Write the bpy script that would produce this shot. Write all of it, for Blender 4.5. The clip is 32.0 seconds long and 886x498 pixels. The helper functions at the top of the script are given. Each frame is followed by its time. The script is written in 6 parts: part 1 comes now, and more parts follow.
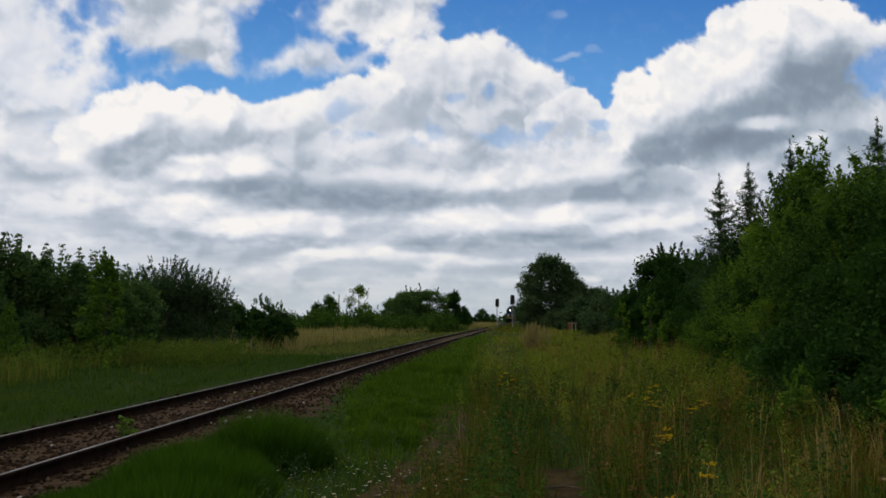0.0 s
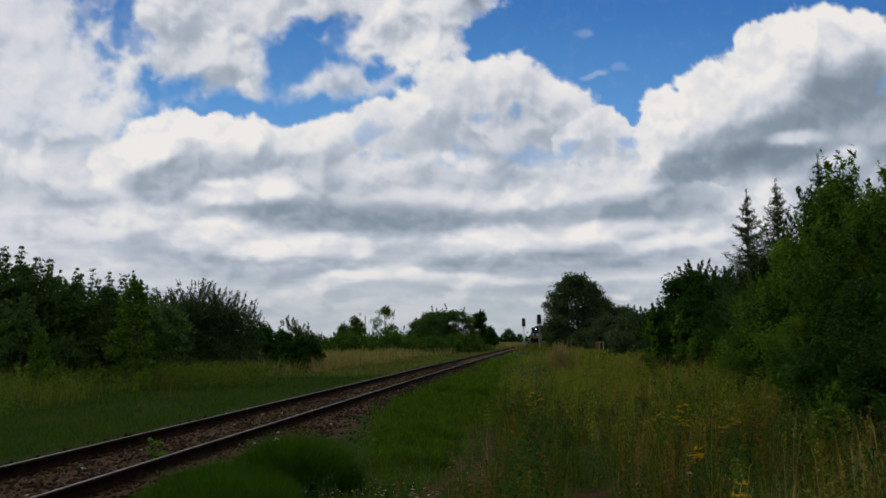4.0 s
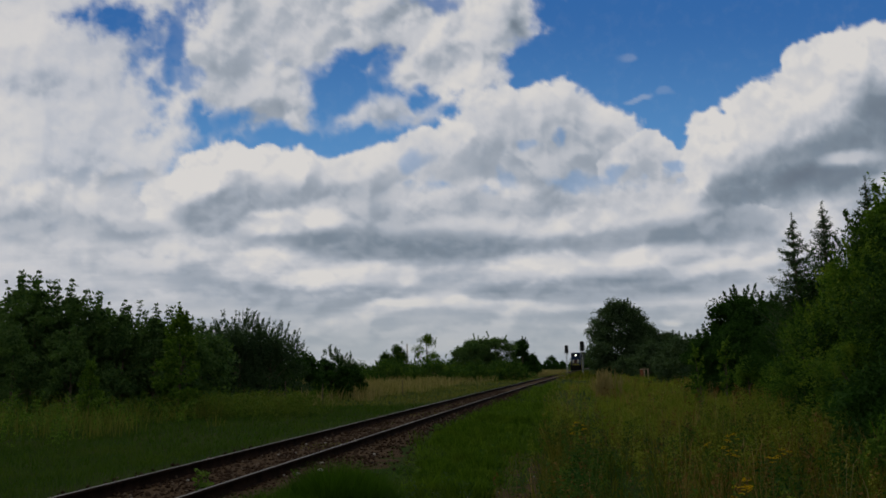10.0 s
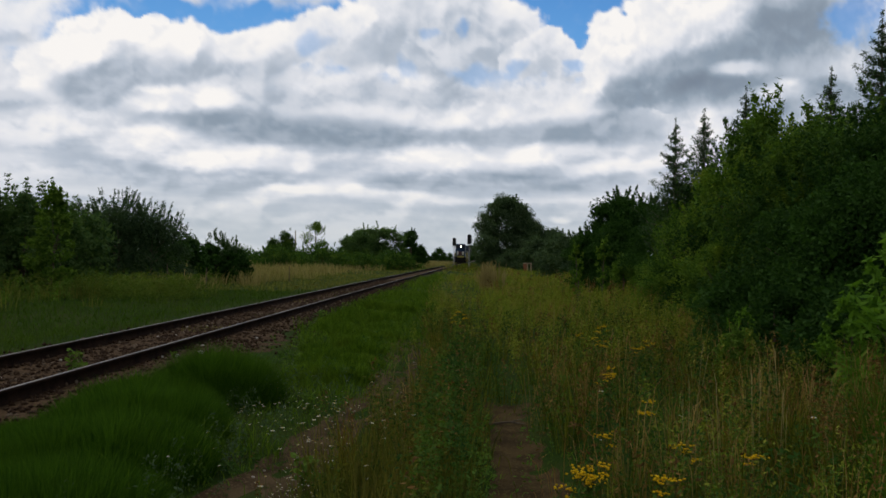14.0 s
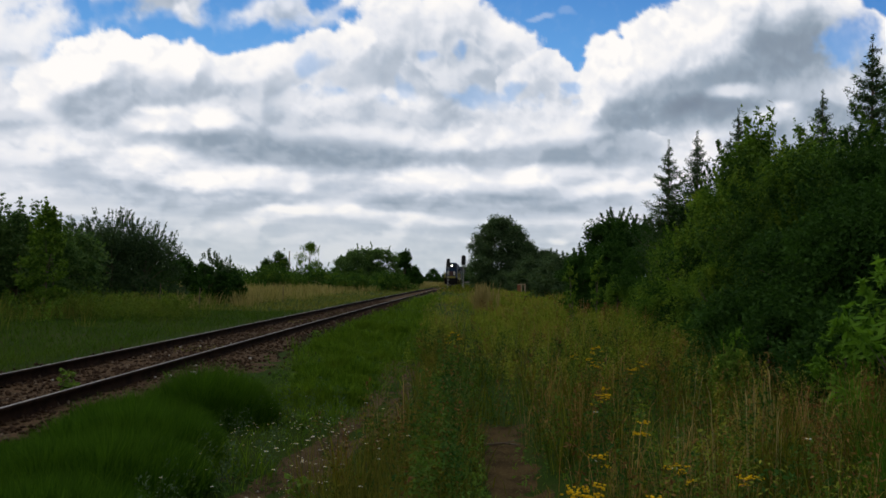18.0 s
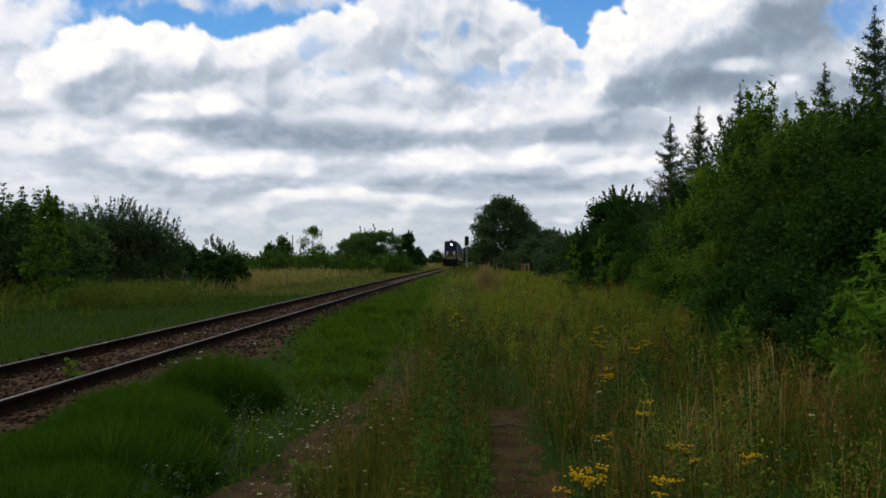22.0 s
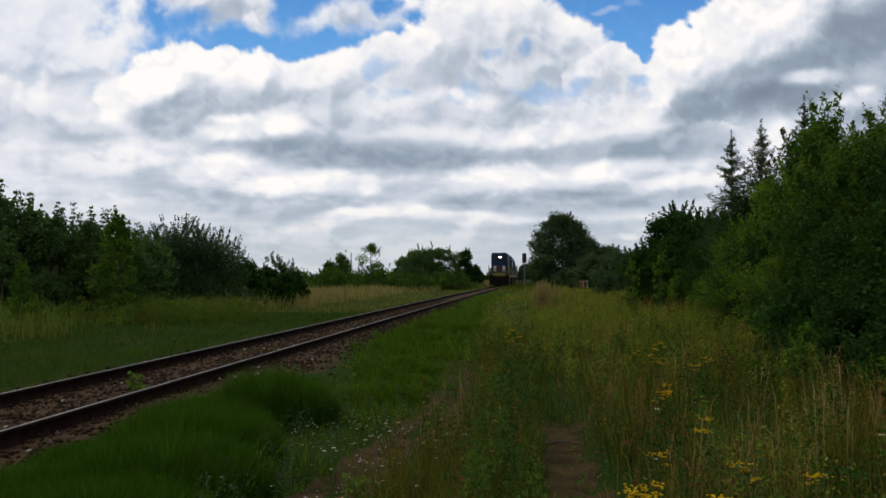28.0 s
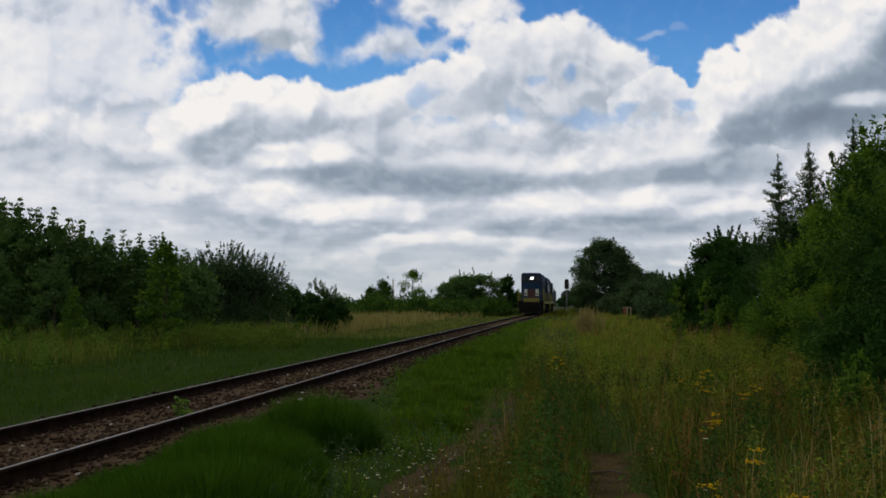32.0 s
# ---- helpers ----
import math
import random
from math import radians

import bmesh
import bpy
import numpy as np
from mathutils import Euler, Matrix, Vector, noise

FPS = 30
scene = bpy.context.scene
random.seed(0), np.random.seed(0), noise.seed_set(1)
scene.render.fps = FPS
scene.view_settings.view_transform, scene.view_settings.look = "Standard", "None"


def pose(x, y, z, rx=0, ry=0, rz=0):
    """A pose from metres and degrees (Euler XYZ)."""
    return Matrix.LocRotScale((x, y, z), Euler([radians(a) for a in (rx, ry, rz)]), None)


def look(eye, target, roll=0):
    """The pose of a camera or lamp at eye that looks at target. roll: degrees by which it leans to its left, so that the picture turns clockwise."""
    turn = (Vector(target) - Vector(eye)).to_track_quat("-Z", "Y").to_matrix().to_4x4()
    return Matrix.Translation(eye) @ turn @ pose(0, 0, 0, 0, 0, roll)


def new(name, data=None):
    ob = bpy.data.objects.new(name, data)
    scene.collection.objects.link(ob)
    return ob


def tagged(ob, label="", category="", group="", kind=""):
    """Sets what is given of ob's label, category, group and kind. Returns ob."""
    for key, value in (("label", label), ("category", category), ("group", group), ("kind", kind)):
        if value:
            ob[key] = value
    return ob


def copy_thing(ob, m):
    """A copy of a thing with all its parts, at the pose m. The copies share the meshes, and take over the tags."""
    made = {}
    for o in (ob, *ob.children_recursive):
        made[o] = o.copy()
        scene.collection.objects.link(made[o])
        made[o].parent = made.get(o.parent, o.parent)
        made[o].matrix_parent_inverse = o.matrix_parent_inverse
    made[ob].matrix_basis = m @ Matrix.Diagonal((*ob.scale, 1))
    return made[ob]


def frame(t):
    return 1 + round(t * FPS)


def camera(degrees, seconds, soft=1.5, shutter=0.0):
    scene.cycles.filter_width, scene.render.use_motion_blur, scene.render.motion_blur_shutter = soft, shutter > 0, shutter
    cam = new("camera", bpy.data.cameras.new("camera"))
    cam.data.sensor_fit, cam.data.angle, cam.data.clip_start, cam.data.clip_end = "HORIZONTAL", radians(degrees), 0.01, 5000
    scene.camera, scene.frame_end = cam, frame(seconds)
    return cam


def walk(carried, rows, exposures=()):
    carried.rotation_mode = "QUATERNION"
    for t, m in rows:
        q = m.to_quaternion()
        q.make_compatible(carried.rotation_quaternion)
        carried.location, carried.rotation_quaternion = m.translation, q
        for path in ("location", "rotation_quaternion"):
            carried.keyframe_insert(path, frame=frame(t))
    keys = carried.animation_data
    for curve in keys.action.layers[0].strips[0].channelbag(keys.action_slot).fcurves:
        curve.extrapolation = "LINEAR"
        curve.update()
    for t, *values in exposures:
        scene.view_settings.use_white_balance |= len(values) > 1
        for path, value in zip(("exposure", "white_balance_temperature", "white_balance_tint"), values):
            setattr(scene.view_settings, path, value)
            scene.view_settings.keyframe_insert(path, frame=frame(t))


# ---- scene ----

# ---- camera and its way ----
HAND = (
    (0.0, -0.044, 0.015, 1.598, 0.00, 4.84, 0.00),
    (0.5, -0.048, 0.004, 1.596, -0.36, 4.40, -0.22),
    (1.0, -0.042, 0.008, 1.592, 0.16, 5.13, 0.13),
    (1.5, -0.037, 0.012, 1.589, 0.59, 5.20, -0.08),
    (2.0, -0.046, 0.002, 1.591, 0.11, 4.71, -0.47),
    (2.5, -0.044, 0.015, 1.597, 1.47, 5.22, 0.10),
    (3.0, -0.044, 0.008, 1.591, 1.33, 6.09, 0.14),
    (3.5, -0.042, 0.015, 1.589, 1.49, 5.97, 0.29),
    (5.5, -0.044, -0.010, 1.612, 2.69, 7.75, 0.89),
    (6.0, -0.036, -0.013, 1.615, 2.48, 7.47, 0.60),
    (6.5, -0.043, -0.013, 1.605, 3.54, 7.14, 1.28),
    (7.0, -0.042, -0.014, 1.617, 4.09, 7.60, 1.00),
    (7.5, -0.034, -0.028, 1.611, 4.47, 8.12, 1.25),
    (8.0, -0.019, -0.031, 1.619, 4.59, 8.19, 0.68),
    (8.5, -0.024, -0.034, 1.612, 4.83, 7.77, 0.41),
    (9.0, -0.023, -0.025, 1.622, 4.81, 8.39, 0.35),
    (9.5, -0.045, -0.037, 1.619, 4.98, 8.91, 0.80),
    (10.0, -0.039, -0.036, 1.617, 4.70, 8.18, 0.89),
    (10.5, -0.042, -0.048, 1.612, 5.17, 8.07, 0.86),
    (11.0, -0.043, -0.029, 1.605, 4.59, 6.60, 1.12),
    (11.5, -0.029, -0.004, 1.599, 2.58, 5.84, 0.33),
    (12.0, -0.025, -0.026, 1.597, 0.79, 4.21, 0.14),
    (12.5, -0.009, -0.039, 1.618, -0.13, 2.67, -0.23),
    (13.0, 0.022, 0.003, 1.614, -2.53, -2.15, -1.38),
    (13.5, -0.012, -0.034, 1.612, -2.67, 1.23, -0.98),
    (14.0, 0.005, -0.002, 1.603, -2.96, 0.62, -1.03),
    (14.5, 0.007, -0.010, 1.588, -2.36, 2.56, -1.05),
    (16.5, 0.006, -0.013, 1.602, -4.39, 1.18, -0.88),
    (17.0, 0.003, -0.011, 1.600, -4.44, 1.39, -0.57),
    (17.5, 0.003, -0.006, 1.598, -3.45, 1.23, -0.49),
    (18.0, -0.004, -0.014, 1.597, -3.38, 2.07, -1.19),
    (18.5, -0.006, -0.022, 1.596, -1.00, 1.90, -0.61),
    (19.0, -0.002, -0.012, 1.598, -0.27, 1.59, -0.07),
    (19.5, -0.004, -0.008, 1.593, -2.30, 0.03, -1.03),
    (20.0, 0.001, -0.019, 1.605, -2.55, 1.06, -0.18),
    (20.5, 0.006, 0.002, 1.597, -3.33, 0.76, 0.16),
    (21.0, 0.013, 0.009, 1.597, -4.05, 0.75, 0.04),
    (21.5, -0.001, -0.003, 1.602, -4.54, 0.43, 0.13),
    (22.0, 0.018, -0.001, 1.614, -3.13, 0.76, -0.08),
    (22.5, 0.025, 0.006, 1.593, -1.79, 0.21, -0.31),
    (23.0, 0.045, 0.015, 1.598, -1.34, 0.19, 0.72),
    (23.5, 0.037, 0.003, 1.598, -0.54, 0.69, -0.05),
    (24.0, 0.044, 0.020, 1.593, -0.62, 0.95, -1.60),
    (24.5, 0.037, 0.024, 1.604, 0.46, 0.81, -0.85),
    (25.0, 0.048, 0.036, 1.596, -0.54, 0.16, -0.44),
    (25.5, 0.058, 0.029, 1.594, -0.68, 0.14, 0.12),
    (27.5, 0.056, 0.030, 1.585, -0.19, 2.12, -0.56),
    (28.0, 0.057, 0.026, 1.588, 0.86, 1.96, -0.00),
    (28.5, 0.055, 0.028, 1.594, 0.70, 2.46, 0.12),
    (29.0, 0.054, 0.034, 1.586, 1.11, 3.00, 0.25),
    (29.5, 0.044, 0.041, 1.588, 1.95, 3.21, 0.20),
    (30.0, 0.055, 0.038, 1.587, 2.05, 3.27, 0.25),
    (30.5, 0.046, 0.033, 1.588, 2.37, 3.16, 0.26),
    (31.0, 0.045, 0.042, 1.592, 2.12, 3.58, 0.17),
    (31.5, 0.045, 0.018, 1.590, 2.91, 3.77, 0.23),
    (32.0, 0.041, 0.029, 1.590, 3.73, 3.76, -0.09),
)
cam = camera(56.3, 32.0, soft=1.65)
walk(cam, [(t, pose(x, y, z, 90 + pitch, roll, yaw)) for t, x, y, z, yaw, pitch, roll in HAND],
     exposures=((0.0, -0.08), (3.0, -0.2), (6.0, -0.29), (7.5, -0.4), (9.0, -0.5), (10.5, -0.55), (12.0, -0.48), (13.1, -0.3), (14.0, -0.06), (16.5, 0.04), (19.0, 0.03), (22.0, 0.09), (25.0, 0.06), (28.0, 0.03), (32.0, -0.12)))

# ---- world and sun ----
SUN_AZ, SUN_EL = -48.0, 50.0     # degrees, from straight ahead to the right; above the horizon


def nodes_of(mat_or_world):
    mat_or_world.use_nodes = True
    tree = mat_or_world.node_tree
    tree.nodes.clear()
    return tree


def nd(tree, kind, values=()):
    """A node with its input values set by name or number."""
    n = tree.nodes.new(kind)
    for k, v in dict(values).items():
        n.inputs[k].default_value = v
    return n


def wire(tree, a, b):
    tree.links.new(a, b)


def calc(tree, op, a, b=0.0, clamp=False):
    n = nd(tree, "ShaderNodeMath")
    n.operation, n.use_clamp = op, clamp
    for i, v in enumerate((a, b)):
        if isinstance(v, (int, float)):
            n.inputs[i].default_value = v
        else:
            wire(tree, v, n.inputs[i])
    return n.outputs[0]


def ranged(tree, v, lo, hi, to_lo=0.0, to_hi=1.0, smooth=True):
    n = nd(tree, "ShaderNodeMapRange", {1: lo, 2: hi, 3: to_lo, 4: to_hi})
    n.interpolation_type = "SMOOTHSTEP" if smooth else "LINEAR"
    wire(tree, v, n.inputs[0])
    return n.outputs[0]


def mixed(tree, fac, a, b, blend="MIX"):
    n = nd(tree, "ShaderNodeMix")
    n.data_type, n.blend_type = "RGBA", blend
    for s, v in ((0, fac), (6, a), (7, b)):
        if isinstance(v, (int, float)):
            n.inputs[s].default_value = v
        elif isinstance(v, tuple):
            n.inputs[s].default_value = (*v, 1.0)
        else:
            wire(tree, v, n.inputs[s])
    return n.outputs[2]


def fbm(tree, vec, scale, detail=6.0, rough=0.55, distort=0.0, out=0):
    n = nd(tree, "ShaderNodeTexNoise", {"Scale": scale, "Detail": detail, "Roughness": rough, "Distortion": distort})
    if vec is not None:
        wire(tree, vec, n.inputs["Vector"])
    return n.outputs[out]


world = bpy.data.worlds.new("summer_sky")
scene.world = world
tr = nodes_of(world)
sky = nd(tr, "ShaderNodeTexSky")
sky.sky_type, sky.sun_disc = "NISHITA", False
sky.sun_elevation, sky.sun_rotation = radians(SUN_EL), radians(SUN_AZ)
where = nd(tr, "ShaderNodeTexCoord")
puffs = fbm(tr, where.outputs["Generated"], 2.6, 7.0, 0.55)
cover = ranged(tr, puffs, 0.40, 0.52)
tone = mixed(tr, ranged(tr, fbm(tr, where.outputs["Generated"], 5.0, 5.0), 0.3, 0.7), (5.6, 5.6, 5.5), (8.8, 8.7, 8.4))
cloudy = mixed(tr, cover, sky.outputs[0], tone)
back = nd(tr, "ShaderNodeBackground", {"Strength": 0.065})
wire(tr, cloudy, back.inputs["Color"])
wire(tr, back.outputs[0], nd(tr, "ShaderNodeOutputWorld").inputs[0])

sun = new("sun", bpy.data.lights.new("sun", "SUN"))
sun.data.energy, sun.data.angle, sun.data.color = 0.78, radians(12), (1.0, 0.95, 0.86)
_a, _e = radians(SUN_AZ), radians(SUN_EL)
sun.matrix_world = look((math.sin(_a) * math.cos(_e) * 100, math.cos(_a) * math.cos(_e) * 100, math.sin(_e) * 100), (0, 0, 0))

# ---- materials ----
def principled(name, rough=0.7, metal=0.0, spec=0.4):
    m = bpy.data.materials.new(name)
    t = nodes_of(m)
    b = nd(t, "ShaderNodeBsdfPrincipled", {"Roughness": rough, "Metallic": metal, "Specular IOR Level": spec})
    o = nd(t, "ShaderNodeOutputMaterial")
    wire(t, b.outputs[0], o.inputs[0])
    return m, t, b


def surface(name, a, b, scale=4.0, fine=40.0, rough=0.7, metal=0.0, bump=0.3, spec=0.4, third=None):
    """A worn surface: two colours by a coarse noise, a third by fine stains, with relief."""
    m, t, p = principled(name, rough, metal, spec)
    co = nd(t, "ShaderNodeTexCoord").outputs["Object"]
    col = mixed(t, ranged(t, fbm(t, co, scale, 6), 0.35, 0.65), a, b)
    fine_n = fbm(t, co, fine, 5, 0.6)
    if third:
        col = mixed(t, ranged(t, fine_n, 0.52, 0.68), col, third)
    col = mixed(t, 1.0, col, mixed(t, fine_n, (0.72, 0.72, 0.72), (1.2, 1.2, 1.2)), "MULTIPLY")
    wire(t, col, p.inputs["Base Color"])
    wire(t, ranged(t, fine_n, 0.2, 0.8, max(0.05, rough - 0.15), min(1.0, rough + 0.15)), p.inputs["Roughness"])
    if bump:
        bp = nd(t, "ShaderNodeBump", {"Strength": bump, "Distance": 0.02})
        wire(t, fine_n, bp.inputs["Height"])
        wire(t, bp.outputs[0], p.inputs["Normal"])
    return m


def leafy(name, dark, light, tip=None, patch=0.6, through_light=0.3, rough=0.75, rare=1.0):
    """Leaves or blades: each piece its own shade, with broad patches of lighter growth or painted highlights; light
    passes through. rare: above 1, few pieces are light.
    """
    m = bpy.data.materials.new(name)
    t = nodes_of(m)
    geo = nd(t, "ShaderNodeNewGeometry")
    co = nd(t, "ShaderNodeTexCoord").outputs["Object"]
    chance = calc(t, "POWER", geo.outputs["Random Per Island"], rare)
    col = mixed(t, chance, dark, light)
    if tip:
        col = mixed(t, ranged(t, fbm(t, co, patch, 4), 0.45, 0.7), col, mixed(t, chance, tip, light))
    dif = nd(t, "ShaderNodeBsdfPrincipled", {"Roughness": rough, "Specular IOR Level": 0.03})
    wire(t, col, dif.inputs["Base Color"])
    trl = nd(t, "ShaderNodeBsdfTranslucent")
    wire(t, mixed(t, 1.0, col, (1.15, 1.25, 0.6), "MULTIPLY"), trl.inputs["Color"])
    mx = nd(t, "ShaderNodeMixShader", {0: through_light})
    wire(t, dif.outputs[0], mx.inputs[1])
    wire(t, trl.outputs[0], mx.inputs[2])
    wire(t, mx.outputs[0], nd(t, "ShaderNodeOutputMaterial").inputs[0])
    return m


M = {}
M["pale_dry"] = leafy("pale_dry", (0.24, 0.19, 0.08), (0.42, 0.34, 0.16), None, 1.0, 0.2)
M["bark"] = surface("bark", (0.10, 0.075, 0.05), (0.17, 0.14, 0.10), 6, 60, 0.9, bump=0.6)
M["leaf_dark"] = leafy("leaf_dark", (0.018, 0.05, 0.012), (0.052, 0.115, 0.024), (0.045, 0.11, 0.018), 0.7, rare=1.4)
# the yellow-green tip patches are painted highlights of sunlit leaves
M["leaf_mid"] = leafy("leaf_mid", (0.022, 0.065, 0.016), (0.09, 0.175, 0.032), (0.17, 0.26, 0.03), 1.1, rare=1.6)
# darker copy of leaf_mid: the thicket's deep shade is in the colour
M["leaf_thicket_shaded"] = leafy("leaf_thicket_shaded", (0.018, 0.05, 0.013), (0.06, 0.125, 0.026), (0.11, 0.185, 0.026), 1.1, rare=1.6)
M["leaf_fresh"] = leafy("leaf_fresh", (0.045, 0.115, 0.02), (0.17, 0.275, 0.038), (0.26, 0.33, 0.036), 1.1, 0.35, rare=1.2)
# haze over the far rows is put into this colour: lifted and bluish
M["leaf_olive_hazed"] = leafy("leaf_olive_hazed", (0.052, 0.112, 0.042), (0.125, 0.205, 0.065), (0.12, 0.215, 0.05), 0.6)
M["leaf_light"] = leafy("leaf_light", (0.06, 0.13, 0.02), (0.16, 0.26, 0.038), (0.13, 0.24, 0.026), 0.7, rare=1.3)
# grey-green, lifted for the haze over far trees; also on grey weeds
M["leaf_grey_hazed"] = leafy("leaf_grey_hazed", (0.05, 0.092, 0.048), (0.108, 0.162, 0.08), (0.075, 0.13, 0.062), 0.6)
M["leaf_willow"] = leafy("leaf_willow", (0.034, 0.07, 0.036), (0.085, 0.135, 0.066), (0.055, 0.1, 0.05), 0.6)
M["nettle"] = leafy("nettle", (0.06, 0.115, 0.018), (0.165, 0.22, 0.036), (0.15, 0.165, 0.04), 0.5, 0.3)
M["needle"] = leafy("needle", (0.035, 0.075, 0.034), (0.085, 0.14, 0.06), None, 1.0, 0.2)
M["grass_green"] = leafy("grass_green", (0.032, 0.06, 0.006), (0.205, 0.22, 0.026), (0.19, 0.125, 0.018), 1.1, 0.22, rare=1.8)
M["grass_straw"] = leafy("grass_straw", (0.24, 0.20, 0.075), (0.40, 0.335, 0.14), (0.21, 0.22, 0.055), 0.3, 0.2)
M["grass_band"] = leafy("grass_band", (0.095, 0.135, 0.024), (0.22, 0.23, 0.05), (0.21, 0.17, 0.05), 0.3, 0.2)
M["grass_verge"] = leafy("grass_verge", (0.04, 0.092, 0.008), (0.15, 0.25, 0.022), (0.085, 0.135, 0.014), 1.3, 0.25, rare=1.4)
M["grass_deep"] = leafy("grass_deep", (0.034, 0.08, 0.01), (0.068, 0.125, 0.015), (0.085, 0.12, 0.018), 0.5)
M["grass_mound"] = leafy("grass_mound", (0.027, 0.075, 0.006), (0.085, 0.18, 0.016), (0.045, 0.10, 0.008), 1.6, 0.25, rare=1.2)
M["grass_dry"] = leafy("grass_dry", (0.20, 0.105, 0.03), (0.50, 0.33, 0.12), (0.24, 0.12, 0.03), 1.6, 0.15, rare=1.5)
M["flower_yellow"] = leafy("flower_yellow", (0.66, 0.40, 0.008), (0.85, 0.60, 0.015), None, 1, 0.15)
M["flower_white"] = leafy("flower_white", (0.62, 0.62, 0.56), (0.82, 0.82, 0.78), None, 1, 0.2)
M["weed_brown"] = leafy("weed_brown", (0.09, 0.046, 0.018), (0.28, 0.165, 0.055), (0.13, 0.075, 0.016), 2.0, 0.15, rare=1.5)
M["meadow"] = leafy("meadow", (0.11, 0.175, 0.018), (0.29, 0.32, 0.045), (0.30, 0.235, 0.055), 0.45, 0.25, rare=1.3)
M["sapling_leaf"] = leafy("sapling_leaf", (0.075, 0.17, 0.02), (0.14, 0.27, 0.03), None, 0.7, 0.35)
M["weed_olive"] = leafy("weed_olive", (0.04, 0.062, 0.009), (0.18, 0.175, 0.026), (0.115, 0.09, 0.018), 1.5, 0.2, rare=1.4)
M["ridge_grass"] = leafy("ridge_grass", (0.05, 0.075, 0.01), (0.19, 0.185, 0.035), (0.15, 0.115, 0.028), 1.2, 0.22, rare=1.5)
M["stem"] = leafy("stem", (0.06, 0.09, 0.02), (0.11, 0.13, 0.04), None, 1, 0.1)
M["stone"] = surface("stone", (0.22, 0.19, 0.16), (0.36, 0.33, 0.30), 8, 50, 0.9, spec=0.1, third=(0.16, 0.11, 0.08))
M["pale_stone"] = surface("pale_stone", (0.3, 0.27, 0.24), (0.52, 0.49, 0.45), 8, 50, 0.9)
M["ballast"] = surface("ballast", (0.046, 0.028, 0.015), (0.095, 0.06, 0.032), 14, 60, 0.95, spec=0.03, third=(0.13, 0.09, 0.055))
# rust brown, darkened further: dim light on the rail sides is in the colour
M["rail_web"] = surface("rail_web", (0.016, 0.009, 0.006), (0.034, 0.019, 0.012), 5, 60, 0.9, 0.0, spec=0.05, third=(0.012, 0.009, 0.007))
M["rail_head"] = surface("rail_head", (0.16, 0.145, 0.13), (0.26, 0.24, 0.225), 3, 30, 0.5, 0.4, 0.05, spec=0.35)
M["sleeper"] = surface("sleeper", (0.045, 0.028, 0.02), (0.085, 0.056, 0.04), 5, 50, 0.95, spec=0.05, third=(0.03, 0.022, 0.017))
M["weathered_wood"] = surface("weathered_wood", (0.30, 0.24, 0.16), (0.42, 0.33, 0.22), 6, 60, 0.9)
M["blue_paint"] = surface("blue_paint", (0.008, 0.03, 0.082), (0.014, 0.046, 0.115), 1.2, 20, 0.55, 0, 0.05, spec=0.25, third=(0.008, 0.022, 0.055))
M["navy_paint"] = surface("navy_paint", (0.007, 0.012, 0.028), (0.012, 0.018, 0.04), 1.2, 20, 0.45, 0, 0.05)
M["yellow_paint"] = surface("yellow_paint", (0.22, 0.20, 0.035), (0.30, 0.27, 0.05), 2, 25, 0.6, 0, 0.05, third=(0.10, 0.09, 0.03))
M["white_paint"] = surface("white_paint", (0.66, 0.64, 0.62), (0.78, 0.76, 0.74), 2, 25, 0.5, 0, 0.05)
M["maroon"] = surface("maroon", (0.06, 0.025, 0.03), (0.09, 0.04, 0.04), 3, 30, 0.6, 0, 0.05)
M["grimy"] = surface("grimy", (0.008, 0.008, 0.008), (0.02, 0.018, 0.016), 3, 30, 0.8, 0.0, 0.3, spec=0.1)
M["wheel_steel"] = surface("wheel_steel", (0.09, 0.07, 0.06), (0.16, 0.13, 0.11), 4, 30, 0.6, 0.6, 0.1)
M["signal_black"] = surface("signal_black", (0.012, 0.012, 0.013), (0.025, 0.025, 0.026), 4, 30, 0.6, 0, 0.05)
M["mast_grey"] = surface("mast_grey", (0.30, 0.31, 0.32), (0.42, 0.42, 0.42), 4, 30, 0.55, 0.2, 0.05)
M["rust_red"] = surface("rust_red", (0.20, 0.07, 0.035), (0.30, 0.12, 0.06), 5, 40, 0.85)
M["wagon_grey"] = surface("wagon_grey", (0.12, 0.13, 0.15), (0.2, 0.21, 0.23), 1.5, 20, 0.7, 0, 0.1)
M["barn_grey"] = surface("barn_grey", (0.05, 0.056, 0.065), (0.085, 0.09, 0.10), 1.5, 20, 0.7, 0, 0.1)
mat, t_, b_ = principled("window_glass", 0.08, 0.0, 0.6)
b_.inputs["Base Color"].default_value = (0.02, 0.025, 0.03, 1)
M["glass"] = mat
mat, t_, b_ = principled("headlight_glow", 0.3)
b_.inputs["Base Color"].default_value = (0.9, 0.88, 0.8, 1)
b_.inputs["Emission Color"].default_value = (1.0, 0.94, 0.86, 1)
b_.inputs["Emission Strength"].default_value = 9.0
M["lamp"] = mat

# ---- mesh helpers ----
def link_mesh(name, me, material, parent=None, label=""):
    ob = new(name, me)
    for mt in (material if isinstance(material, (list, tuple)) else (material,)):
        me.materials.append(mt)
    if parent is not None:
        ob.parent = parent
    if label:
        ob["label"] = label
    return ob


def part(name, bm, material, parent=None, label=""):
    me = bpy.data.meshes.new(name)
    bm.to_mesh(me)
    bm.free()
    return link_mesh(name, me, material, parent, label)


